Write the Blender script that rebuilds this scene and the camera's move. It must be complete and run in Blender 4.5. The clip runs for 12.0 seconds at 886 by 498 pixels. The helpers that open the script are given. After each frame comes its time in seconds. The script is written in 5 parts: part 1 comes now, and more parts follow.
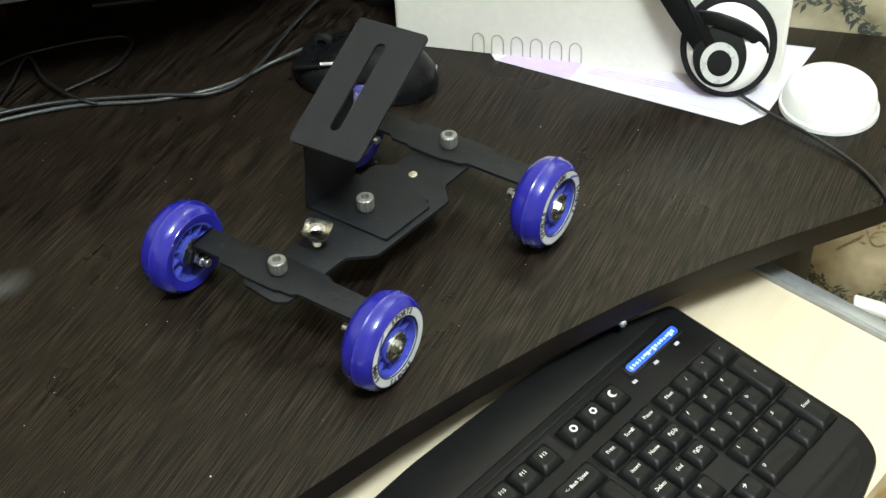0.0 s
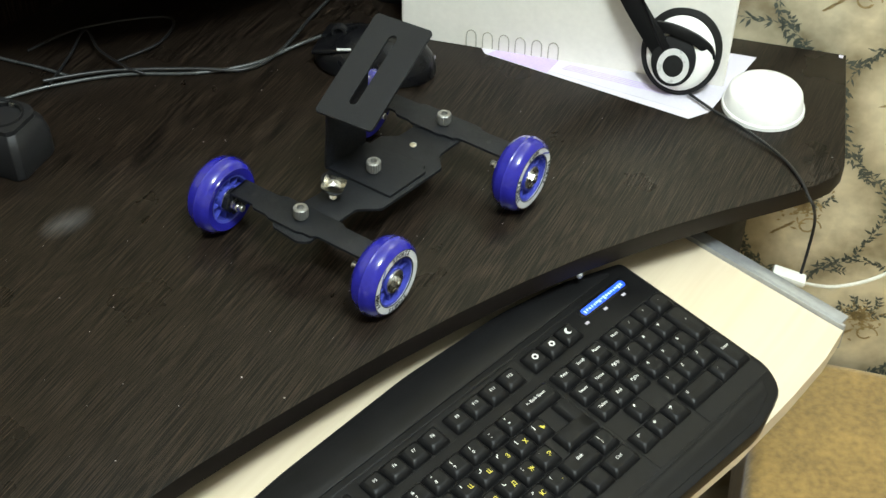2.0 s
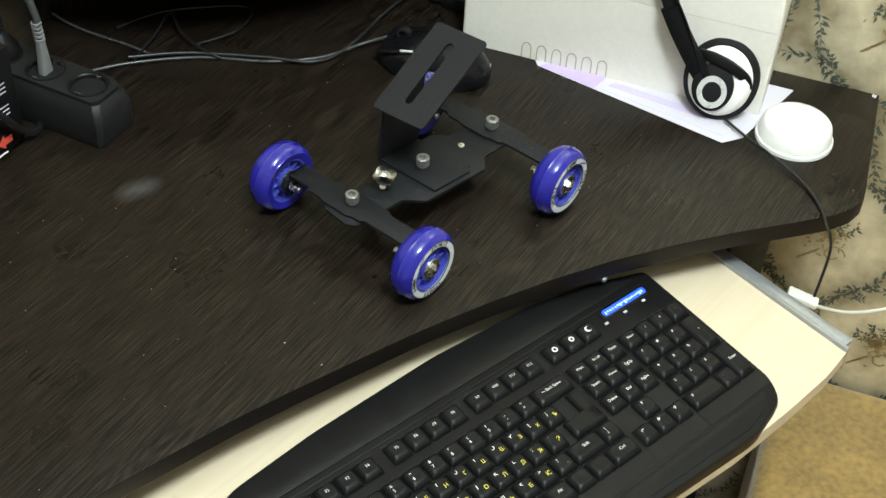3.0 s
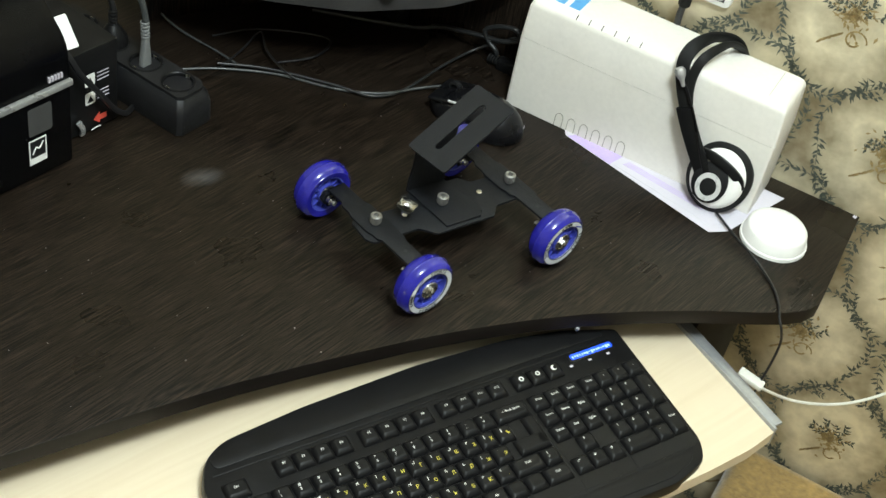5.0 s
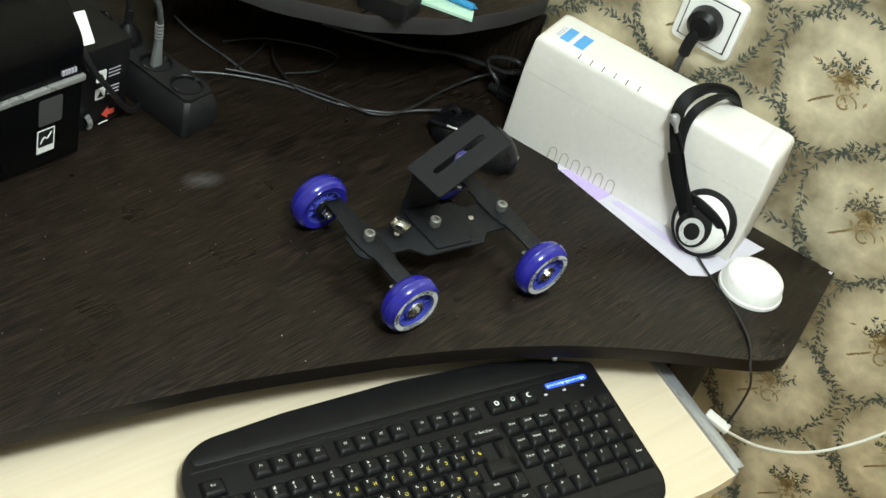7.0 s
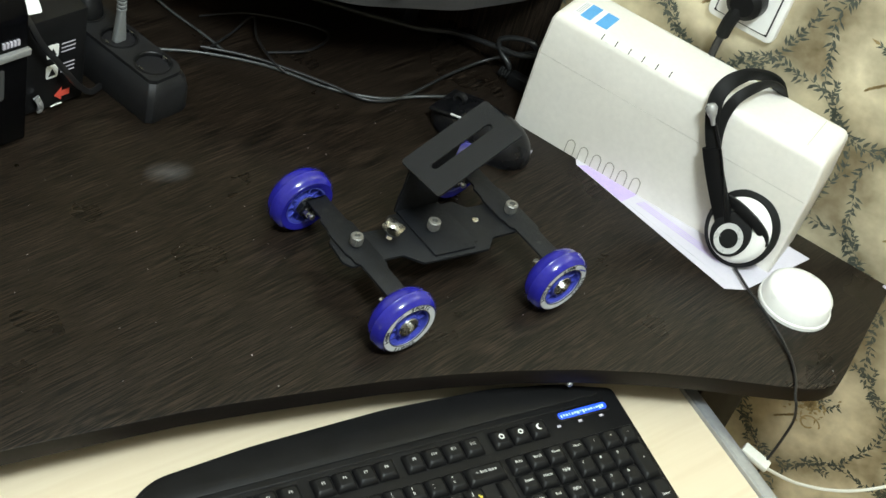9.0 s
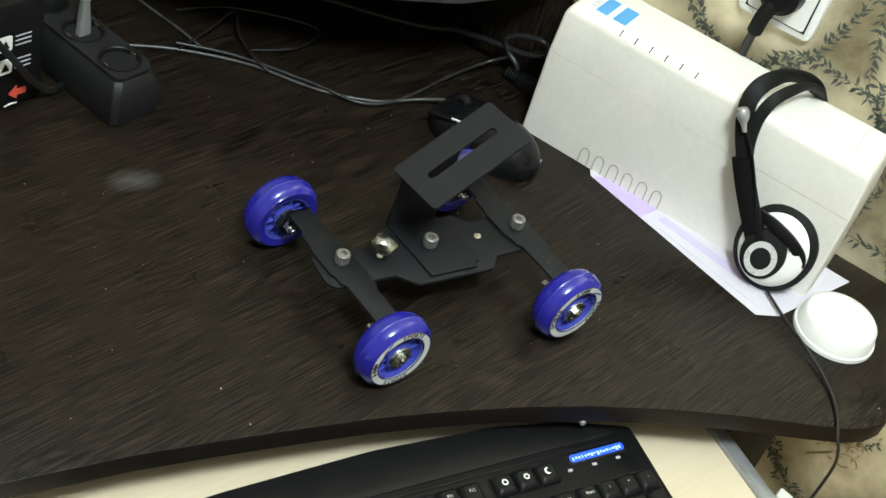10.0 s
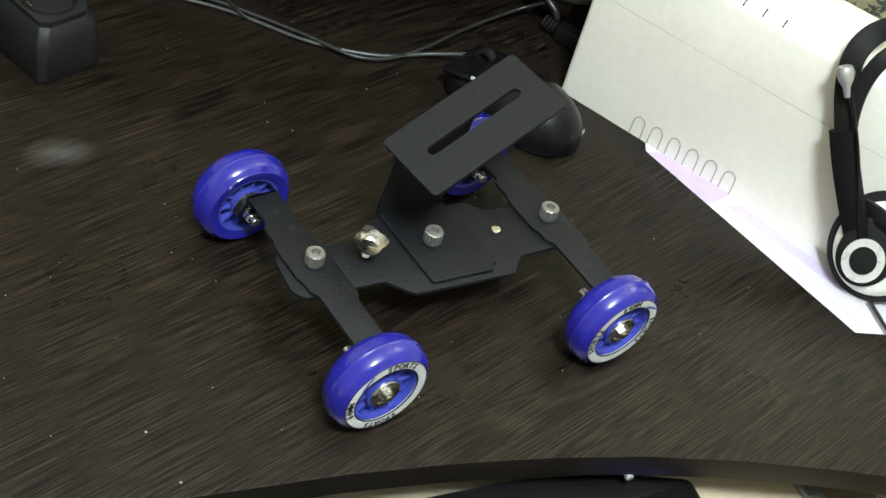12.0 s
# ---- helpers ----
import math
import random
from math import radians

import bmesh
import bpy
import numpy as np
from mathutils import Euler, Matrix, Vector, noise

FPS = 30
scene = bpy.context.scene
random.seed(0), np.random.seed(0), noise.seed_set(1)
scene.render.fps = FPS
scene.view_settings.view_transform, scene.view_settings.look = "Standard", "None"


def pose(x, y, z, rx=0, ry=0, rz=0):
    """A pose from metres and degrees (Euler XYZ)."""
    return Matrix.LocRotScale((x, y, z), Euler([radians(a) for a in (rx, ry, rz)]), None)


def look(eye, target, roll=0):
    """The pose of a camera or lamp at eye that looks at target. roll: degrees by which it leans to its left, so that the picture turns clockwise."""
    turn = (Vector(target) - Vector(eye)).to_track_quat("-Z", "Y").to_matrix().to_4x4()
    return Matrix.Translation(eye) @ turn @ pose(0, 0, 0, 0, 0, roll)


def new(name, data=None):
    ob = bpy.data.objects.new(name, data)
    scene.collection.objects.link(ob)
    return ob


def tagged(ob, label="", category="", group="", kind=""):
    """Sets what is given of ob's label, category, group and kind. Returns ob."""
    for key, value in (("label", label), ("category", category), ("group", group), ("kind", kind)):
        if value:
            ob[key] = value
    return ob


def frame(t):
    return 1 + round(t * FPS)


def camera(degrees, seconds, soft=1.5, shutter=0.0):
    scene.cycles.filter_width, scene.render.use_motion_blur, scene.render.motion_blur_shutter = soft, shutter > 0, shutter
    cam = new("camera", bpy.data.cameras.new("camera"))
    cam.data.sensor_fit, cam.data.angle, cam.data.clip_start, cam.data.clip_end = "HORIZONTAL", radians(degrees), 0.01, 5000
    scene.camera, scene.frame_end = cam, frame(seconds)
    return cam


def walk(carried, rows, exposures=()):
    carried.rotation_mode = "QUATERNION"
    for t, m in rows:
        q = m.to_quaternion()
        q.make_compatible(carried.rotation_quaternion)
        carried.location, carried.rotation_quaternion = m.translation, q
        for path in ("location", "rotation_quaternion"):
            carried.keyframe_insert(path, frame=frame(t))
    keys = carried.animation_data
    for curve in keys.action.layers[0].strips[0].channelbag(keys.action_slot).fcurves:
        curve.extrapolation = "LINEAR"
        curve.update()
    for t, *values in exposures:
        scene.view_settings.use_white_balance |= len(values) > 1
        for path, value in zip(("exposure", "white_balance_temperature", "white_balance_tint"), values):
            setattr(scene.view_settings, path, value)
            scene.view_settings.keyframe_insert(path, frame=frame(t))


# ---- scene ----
cam = camera(37.0, 12.0)
PATH = [
    (0, (-0.3627, -0.4050, 0.6075), (0.1091, 0.0702, 0.0061), -2.74),
    (0.5, (-0.3902, -0.4312, 0.6315), (0.0875, 0.0400, 0.0317), -2.22),
    (1, (-0.4231, -0.4591, 0.6590), (0.0556, 0.0085, 0.0572), -1.49),
    (1.5, (-0.4521, -0.4855, 0.6870), (0.0247, -0.0230, 0.0797), -0.79),
    (2, (-0.4836, -0.5070, 0.7139), (-0.0029, -0.0469, 0.1079), 1.02),
    (2.5, (-0.5049, -0.5350, 0.7384), (-0.0358, -0.0582, 0.1363), 1.97),
    (3, (-0.5208, -0.5660, 0.7704), (-0.0682, -0.0808, 0.1624), 3.91),
    (3.2, (-0.5279, -0.5842, 0.7870), (-0.0835, -0.0924, 0.1783), 4.58),
    (4.8, (-0.5585, -0.7009, 0.8918), (-0.1390, -0.1758, 0.2932), 10.76),
    (5, (-0.5675, -0.7056, 0.9020), (-0.1443, -0.1822, 0.3046), 12.12),
    (5.5, (-0.5846, -0.7273, 0.9257), (-0.1577, -0.2035, 0.3312), 13.93),
    (6, (-0.5939, -0.7214, 0.9273), (-0.1554, -0.2007, 0.3386), 16.00),
    (6.5, (-0.5940, -0.7151, 0.9293), (-0.1551, -0.1962, 0.3393), 17.24),
    (7, (-0.5953, -0.7131, 0.9318), (-0.1560, -0.1928, 0.3433), 17.89),
    (9, (-0.4925, -0.6039, 0.8233), (-0.0620, -0.0827, 0.2292), 18.27),
    (9.5, (-0.4575, -0.5653, 0.7802), (-0.0275, -0.0398, 0.1895), 18.32),
    (10, (-0.4197, -0.5283, 0.7391), (0.0069, 0.0031, 0.1512), 18.12),
    (10.5, (-0.3810, -0.4944, 0.7004), (0.0383, 0.0412, 0.1110), 17.79),
    (11, (-0.3429, -0.4548, 0.6626), (0.0678, 0.0802, 0.0667), 17.39),
    (11.5, (-0.3077, -0.4183, 0.6257), (0.0952, 0.1174, 0.0252), 17.29),
    (12, (-0.2723, -0.3827, 0.5984), (0.1165, 0.1496, -0.0144), 17.11),
]
walk(cam, [(t, look(eye, target, roll)) for t, eye, target, roll in PATH],
     exposures=[(0.0, 0.15), (2.5, 0.02), (5.5, -0.18), (7.2, -0.22), (9.5, -0.14), (10.8, -0.07), (12.0, 0.15)])

# ---- light ----
world = bpy.data.worlds.new("room_ambient")
scene.world = world
world.use_nodes = True
world.node_tree.nodes["Background"].inputs[0].default_value = (1.0, 0.90, 0.78, 1)
world.node_tree.nodes["Background"].inputs[1].default_value = 0.025


def round_lamp(name, at, radius, watts, colour):
    data = bpy.data.lights.new(name, "POINT")
    data.shadow_soft_size, data.energy, data.color = radius, watts, colour
    ob = new(name, data)
    ob.matrix_world = pose(*at)
    return ob


round_lamp("ceiling_lamp_light", (-0.24, -0.68, 1.50), 0.15, 114, (0.86, 0.985, 1.0))

CM = 0.01
WALL_TURN = -60.6   # the papered wall's direction, degrees


# ---- materials ----
def mat(name, base, rough=0.5, metal=0.0, noise_scale=None, vary=0.15, bump=0.0, bump_scale=400.0, stretch=(1, 1, 1),
        coat=0.0, spec=0.5, emit=None, emit_strength=0.0, transmission=0.0, subsurface=0.0, per_object=0.0, turn=0.0):
    m = bpy.data.materials.new(name)
    m.use_nodes = True
    nt = m.node_tree
    b = nt.nodes["Principled BSDF"]
    b.inputs["Base Color"].default_value = (*base, 1)
    b.inputs["Roughness"].default_value = rough
    b.inputs["Metallic"].default_value = metal
    b.inputs["Coat Weight"].default_value = coat
    b.inputs["Specular IOR Level"].default_value = spec
    b.inputs["Transmission Weight"].default_value = transmission
    b.inputs["Subsurface Weight"].default_value = subsurface
    b.inputs["Subsurface Radius"].default_value = (0.004, 0.004, 0.012)
    if emit:
        b.inputs["Emission Color"].default_value = (*emit, 1)
        b.inputs["Emission Strength"].default_value = emit_strength
    co = nt.nodes.new("ShaderNodeTexCoord")
    mp = nt.nodes.new("ShaderNodeMapping")
    mp.inputs["Scale"].default_value = stretch
    mp.inputs["Rotation"].default_value = (0, 0, radians(turn))
    nt.links.new(co.outputs["Object"], mp.inputs["Vector"])
    if noise_scale:
        n1 = nt.nodes.new("ShaderNodeTexNoise")
        n1.inputs["Scale"].default_value = noise_scale
        n1.inputs["Detail"].default_value = 6
        nt.links.new(mp.outputs[0], n1.inputs["Vector"])
        n2 = nt.nodes.new("ShaderNodeTexNoise")
        n2.inputs["Scale"].default_value = noise_scale * 9
        n2.inputs["Detail"].default_value = 3
        nt.links.new(mp.outputs[0], n2.inputs["Vector"])
        add = nt.nodes.new("ShaderNodeMath")
        add.operation = "ADD"
        nt.links.new(n1.outputs["Fac"], add.inputs[0])
        nt.links.new(n2.outputs["Fac"], add.inputs[1])
        ramp = nt.nodes.new("ShaderNodeMapRange")
        ramp.inputs["From Min"].default_value, ramp.inputs["From Max"].default_value = 0.6, 1.4
        ramp.inputs["To Min"].default_value, ramp.inputs["To Max"].default_value = 1 - vary, 1 + vary
        nt.links.new(add.outputs[0], ramp.inputs["Value"])
        mix = nt.nodes.new("ShaderNodeVectorMath")
        mix.operation = "SCALE"
        mix.inputs[0].default_value = base
        nt.links.new(ramp.outputs[0], mix.inputs["Scale"])
        nt.links.new(mix.outputs[0], b.inputs["Base Color"])
        rr = nt.nodes.new("ShaderNodeMapRange")
        rr.inputs["From Min"].default_value, rr.inputs["From Max"].default_value = 0.3, 0.7
        rr.inputs["To Min"].default_value, rr.inputs["To Max"].default_value = max(rough - 0.08, 0.02), min(rough + 0.08, 1)
        nt.links.new(n1.outputs["Fac"], rr.inputs["Value"])
        nt.links.new(rr.outputs[0], b.inputs["Roughness"])
    if bump:
        nb = nt.nodes.new("ShaderNodeTexNoise")
        nb.inputs["Scale"].default_value = bump_scale
        nb.inputs["Detail"].default_value = 4
        nt.links.new(mp.outputs[0], nb.inputs["Vector"])
        bp = nt.nodes.new("ShaderNodeBump")
        bp.inputs["Strength"].default_value = bump
        bp.inputs["Distance"].default_value = 0.0006
        nt.links.new(nb.outputs["Fac"], bp.inputs["Height"])
        nt.links.new(bp.outputs[0], b.inputs["Normal"])
    return m


def wenge_mat():
    """Dark wenge laminate: fine pores, contour lines of the growth rings, satin varnish, specks and one greasy smear."""
    m = bpy.data.materials.new("dark wenge laminate")
    m.use_nodes = True
    nt = m.node_tree
    b = nt.nodes["Principled BSDF"]
    b.inputs["Specular IOR Level"].default_value = 0.20

    def node(kind, **vals):
        n = nt.nodes.new(kind)
        for k, v in vals.items():
            n.inputs[k].default_value = v
        return n

    def math_node(op, x, y):
        n = nt.nodes.new("ShaderNodeMath")
        n.operation = op
        for k, v in enumerate((x, y)):
            if isinstance(v, (int, float)):
                n.inputs[k].default_value = v
            else:
                nt.links.new(v, n.inputs[k])
        return n.outputs[0]

    def noise(vec, scale, stretch, detail):
        mp = node("ShaderNodeMapping", Scale=stretch)
        nt.links.new(vec, mp.inputs["Vector"])
        n = node("ShaderNodeTexNoise", Scale=scale, Detail=detail)
        nt.links.new(mp.outputs[0], n.inputs["Vector"])
        return n.outputs["Fac"]

    def remap(x, a, c, lo, hi):
        n = node("ShaderNodeMapRange")
        for k, v in zip(("From Min", "From Max", "To Min", "To Max"), (a, c, lo, hi)):
            n.inputs[k].default_value = v
        nt.links.new(x, n.inputs["Value"])
        return n.outputs[0]

    co = node("ShaderNodeTexCoord").outputs["Object"]
    turned = node("ShaderNodeMapping", Rotation=(0, 0, radians(-18)))
    nt.links.new(co, turned.inputs["Vector"])
    grain = turned.outputs[0]
    pores = noise(grain, 1500, (0.010, 1.0, 0.010), 4)
    short = noise(grain, 2300, (0.02, 1.0, 0.02), 2)
    field = noise(grain, 5.0, (0.30, 2.4, 0.30), 2)
    rings = math_node("SINE", math_node("MULTIPLY", field, 340.0), 0.0)
    patch = remap(noise(grain, 6.0, (0.6, 1.6, 0.6), 2), 0.40, 0.62, 0.1, 1.0)
    value = math_node("ADD", math_node("ADD", math_node("MULTIPLY", pores, 0.80), math_node("MULTIPLY", short, 0.40)),
                      math_node("MULTIPLY", math_node("MULTIPLY", rings, patch), 0.042))
    ramp = node("ShaderNodeValToRGB")
    ramp.color_ramp.elements[0].position, ramp.color_ramp.elements[0].color = 0.550, (0.0012, 0.0009, 0.0007, 1)
    ramp.color_ramp.elements[1].position, ramp.color_ramp.elements[1].color = 0.745, (0.0350, 0.0242, 0.0170, 1)
    nt.links.new(value, ramp.inputs[0])
    # pale specks and a hazy greasy smear
    speck = node("ShaderNodeTexVoronoi", Scale=55)
    nt.links.new(co, speck.inputs["Vector"])
    few = math_node("MULTIPLY", math_node("LESS_THAN", speck.outputs["Distance"], 0.045),
                    math_node("GREATER_THAN", noise(co, 23, (1, 1, 1), 2), 0.62))
    off = node("ShaderNodeMapping", Location=(0.112, -0.273, 0))
    nt.links.new(co, off.inputs["Vector"])
    flat = node("ShaderNodeMapping", Scale=(0.75, 1.25, 0), Rotation=(0, 0, radians(-20)))
    nt.links.new(off.outputs[0], flat.inputs["Vector"])
    far = nt.nodes.new("ShaderNodeVectorMath")
    far.operation = "LENGTH"
    nt.links.new(flat.outputs[0], far.inputs[0])
    smear = math_node("MULTIPLY", remap(far.outputs["Value"], 0.0, 0.020, 0.34, 0.0), noise(grain, 120, (0.35, 1.0, 1.0), 8))
    total = math_node("ADD", math_node("MULTIPLY", few, 0.7), smear)
    mix = nt.nodes.new("ShaderNodeMix")
    mix.data_type = "RGBA"
    nt.links.new(total, mix.inputs[0])
    nt.links.new(ramp.outputs[0], mix.inputs[6])
    mix.inputs[7].default_value = (0.28, 0.27, 0.27, 1)
    nt.links.new(mix.outputs[2], b.inputs["Base Color"])
    nt.links.new(math_node("ADD", remap(noise(co, 9, (1, 1, 1), 5), 0.3, 0.7, 0.25, 0.36), math_node("MULTIPLY", smear, 1.2)), b.inputs["Roughness"])
    bp = node("ShaderNodeBump", Strength=0.3, Distance=0.0003)
    nt.links.new(pores, bp.inputs["Height"])
    nt.links.new(bp.outputs[0], b.inputs["Normal"])
    return m


def wood_mat(name, dark, light, turn, rough, spacing, bump=0.3, lo=0.76, hi=1.02, spec=0.3, broad_share=0.7):
    """Wood laminate with long fine pores and broad bands."""
    m = bpy.data.materials.new(name)
    m.use_nodes = True
    nt = m.node_tree
    b = nt.nodes["Principled BSDF"]
    b.inputs["Specular IOR Level"].default_value = spec
    co = nt.nodes.new("ShaderNodeTexCoord")
    turned = nt.nodes.new("ShaderNodeMapping")
    turned.inputs["Rotation"].default_value = (0, 0, radians(-turn))
    nt.links.new(co.outputs["Object"], turned.inputs["Vector"])
    warp = nt.nodes.new("ShaderNodeTexNoise")
    warp.inputs["Scale"].default_value = 7
    nt.links.new(turned.outputs[0], warp.inputs["Vector"])
    wmix = nt.nodes.new("ShaderNodeVectorMath")
    wmix.operation = "MULTIPLY_ADD"
    wmix.inputs[1].default_value = (0.0, 0.010, 0.0)
    nt.links.new(warp.outputs["Color"], wmix.inputs[0])
    nt.links.new(turned.outputs[0], wmix.inputs[2])
    def streak(scale, sx, sy, detail):
        mp = nt.nodes.new("ShaderNodeMapping")
        mp.inputs["Scale"].default_value = (sx, sy, sx)
        nt.links.new(wmix.outputs[0], mp.inputs["Vector"])
        n = nt.nodes.new("ShaderNodeTexNoise")
        n.inputs["Scale"].default_value, n.inputs["Detail"].default_value = scale, detail
        nt.links.new(mp.outputs[0], n.inputs["Vector"])
        return n.outputs["Fac"]
    fine = streak(spacing, 0.032, 1.0, 3)
    broad = streak(spacing * 0.12, 0.08, 1.0, 4)
    add = nt.nodes.new("ShaderNodeMath")
    add.operation = "MULTIPLY_ADD"
    nt.links.new(broad, add.inputs[0])
    add.inputs[1].default_value = broad_share
    nt.links.new(fine, add.inputs[2])
    ramp = nt.nodes.new("ShaderNodeValToRGB")
    ramp.color_ramp.elements[0].position, ramp.color_ramp.elements[0].color = lo, (*dark, 1)
    ramp.color_ramp.elements[1].position, ramp.color_ramp.elements[1].color = hi, (*light, 1)
    nt.links.new(add.outputs[0], ramp.inputs[0])
    col = ramp.outputs[0]
    nt.links.new(col, b.inputs["Base Color"])
    cloud = nt.nodes.new("ShaderNodeTexNoise")
    cloud.inputs["Scale"].default_value, cloud.inputs["Detail"].default_value = 9, 5
    nt.links.new(co.outputs["Object"], cloud.inputs["Vector"])
    rr = nt.nodes.new("ShaderNodeMapRange")
    rr.inputs["From Min"].default_value, rr.inputs["From Max"].default_value = 0.3, 0.7
    rr.inputs["To Min"].default_value, rr.inputs["To Max"].default_value = rough - 0.07, rough + 0.10
    nt.links.new(cloud.outputs["Fac"], rr.inputs["Value"])
    nt.links.new(rr.outputs[0], b.inputs["Roughness"])
    bp = nt.nodes.new("ShaderNodeBump")
    bp.inputs["Strength"].default_value, bp.inputs["Distance"].default_value = bump, 0.0004
    nt.links.new(fine, bp.inputs["Height"])
    nt.links.new(bp.outputs[0], b.inputs["Normal"])
    return m


WENGE = wenge_mat()
EDGE = mat("dark edge band", (0.0075, 0.0055, 0.0045), 0.45, noise_scale=30, vary=0.25, spec=0.25)
BIRCH = wood_mat("pale birch laminate", (0.635, 0.535, 0.385), (0.665, 0.57, 0.42), 8, 0.42, 160, bump=0.05, lo=0.70, hi=1.05)
TYRE = mat("blue polyurethane", (0.017, 0.016, 0.25), 0.13, coat=0.5, subsurface=0.10, noise_scale=40, vary=0.12)
HUB = mat("blue moulded plastic", (0.048, 0.060, 0.36), 0.32, noise_scale=60, vary=0.1)
PRINT = mat("silver printed ring", (0.58, 0.59, 0.61), 0.35, noise_scale=200, vary=0.08)
INK = mat("black print", (0.01, 0.01, 0.012), 0.4)
POWDER = mat("black powder-coated steel", (0.0045, 0.0053, 0.0075), 0.46, noise_scale=420, vary=0.7, bump=1.0, bump_scale=1300, spec=0.34)
STEEL = mat("zinc-plated steel", (0.60, 0.60, 0.58), 0.27, metal=1.0, noise_scale=120, vary=0.08)
CHROME = mat("bright nickel plate", (0.88, 0.88, 0.87), 0.16, metal=1.0, noise_scale=150, vary=0.1)
ALU = mat("knurled aluminium", (0.30, 0.295, 0.28), 0.36, metal=0.7, noise_scale=300, vary=0.2)
GALV = mat("galvanised steel", (0.36, 0.37, 0.38), 0.42, metal=0.6, noise_scale=25, vary=0.12)
RUBBER = mat("matt black rubber", (0.008, 0.008, 0.008), 0.65, noise_scale=90, vary=0.3, spec=0.2)
BLACK = mat("satin black plastic", (0.007, 0.007, 0.0075), 0.40, noise_scale=50, vary=0.25, bump=0.15, bump_scale=2500, spec=0.2)
GLOSS = mat("glossy black plastic", (0.005, 0.005, 0.006), 0.30, noise_scale=30, vary=0.2, coat=0.1, spec=0.22)
KEYCAP = mat("black keycap plastic", (0.006, 0.006, 0.0065), 0.40, noise_scale=80, vary=0.3, bump=0.2, bump_scale=2500, spec=0.2)
GREYBLACK = mat("dark grey plastic", (0.010, 0.010, 0.011), 0.45, noise_scale=60, vary=0.25, bump=0.2, bump_scale=1800, spec=0.2)
BEIGE = mat("ivory case plastic", (0.765, 0.735, 0.68), 0.42, noise_scale=20, vary=0.05, bump=0.12, bump_scale=1600)
# darker copy of the ivory, with the shade of joints and grooves in its colour
SEAM_SHADE = mat("shadowed ivory seam", (0.36, 0.34, 0.28), 0.6)
WHITE = mat("white plastic", (0.82, 0.81, 0.78), 0.32, noise_scale=15, vary=0.04)
SILVER = mat("silver painted plastic", (0.42, 0.42, 0.42), 0.3, metal=0.5, noise_scale=60, vary=0.1)
PEARL = mat("pearl silver plastic", (0.62, 0.62, 0.62), 0.3, metal=0.2, noise_scale=60, vary=0.06)
PLUGGREY = mat("grey moulded plastic", (0.16, 0.165, 0.165), 0.4, noise_scale=60, vary=0.15)
PAPER = mat("white paper", (0.60, 0.57, 0.64), 0.7, noise_scale=40, vary=0.04)
LILAC = mat("lilac printed paper", (0.52, 0.41, 0.70), 0.7, noise_scale=60, vary=0.12)
PRINTGREY = mat("grey print", (0.45, 0.42, 0.48), 0.7)
LEGEND = mat("white legend print", (0.78, 0.78, 0.76), 0.5)
YELLOW = mat("yellow legend print", (0.72, 0.62, 0.08), 0.5)
SKYBLUE = mat("blue sticker", (0.10, 0.36, 0.70), 0.4, noise_scale=60, vary=0.1)
RED = mat("red sticker", (0.70, 0.09, 0.06), 0.45)
MINT = mat("pale mint plastic", (0.45, 0.66, 0.52), 0.4, noise_scale=50, vary=0.1)
TEAL = mat("blue pen plastic", (0.03, 0.24, 0.50), 0.3)
CABLE = mat("dark grey cable", (0.012, 0.012, 0.013), 0.38, noise_scale=40, vary=0.3)
CABLE_LIGHT = mat("grey cable", (0.050, 0.054, 0.054), 0.33, noise_scale=40, vary=0.2)
CABLE_MID = mat("charcoal cable", (0.018, 0.0185, 0.019), 0.38, noise_scale=40, vary=0.3)
CABLE_WHITE = mat("white cable", (0.70, 0.69, 0.62), 0.4, noise_scale=40, vary=0.08)
DARKGLASS = mat("smoked window", (0.06, 0.06, 0.06), 0.12, coat=0.4)
LCD = mat("lit blue display", (0.02, 0.06, 0.5), 0.3, emit=(0.012, 0.10, 1.0), emit_strength=1.1)
LCDMARK = mat("lit white display marks", (0.5, 0.6, 0.8), 0.3, emit=(0.16, 0.42, 1.0), emit_strength=1.0)
GREENLEAF = mat("grey-green leaf print", (0.078, 0.090, 0.072), 0.5, noise_scale=200, vary=0.5)
BROWNLEAF = mat("bronze flower print", (0.34, 0.245, 0.11), 0.4, noise_scale=150, vary=0.5)
PLASTER = mat("cream plaster", (0.48, 0.43, 0.34), 0.8, noise_scale=6, vary=0.08)
CEILING = mat("white ceiling paint", (0.78, 0.77, 0.73), 0.9, noise_scale=4, vary=0.04)
FLOORING = mat("brown floorboards", (0.16, 0.09, 0.045), 0.5, noise_scale=6, vary=0.3, stretch=(1, 8, 1))


def plush_mat():
    m = mat("tan plush", (0.34, 0.215, 0.065), 0.95, noise_scale=14, vary=0.45, bump=1.0, bump_scale=260)
    m.node_tree.nodes["Principled BSDF"].inputs["Sheen Weight"].default_value = 0.5
    return m


MEDALLION_X, MEDALLION_Z = 18.2, 28.0      # repeat of the paper's half-drop pattern, centimetres
MEDALLION_AT = (21.7, 22.0)                # one medallion's centre on the wall


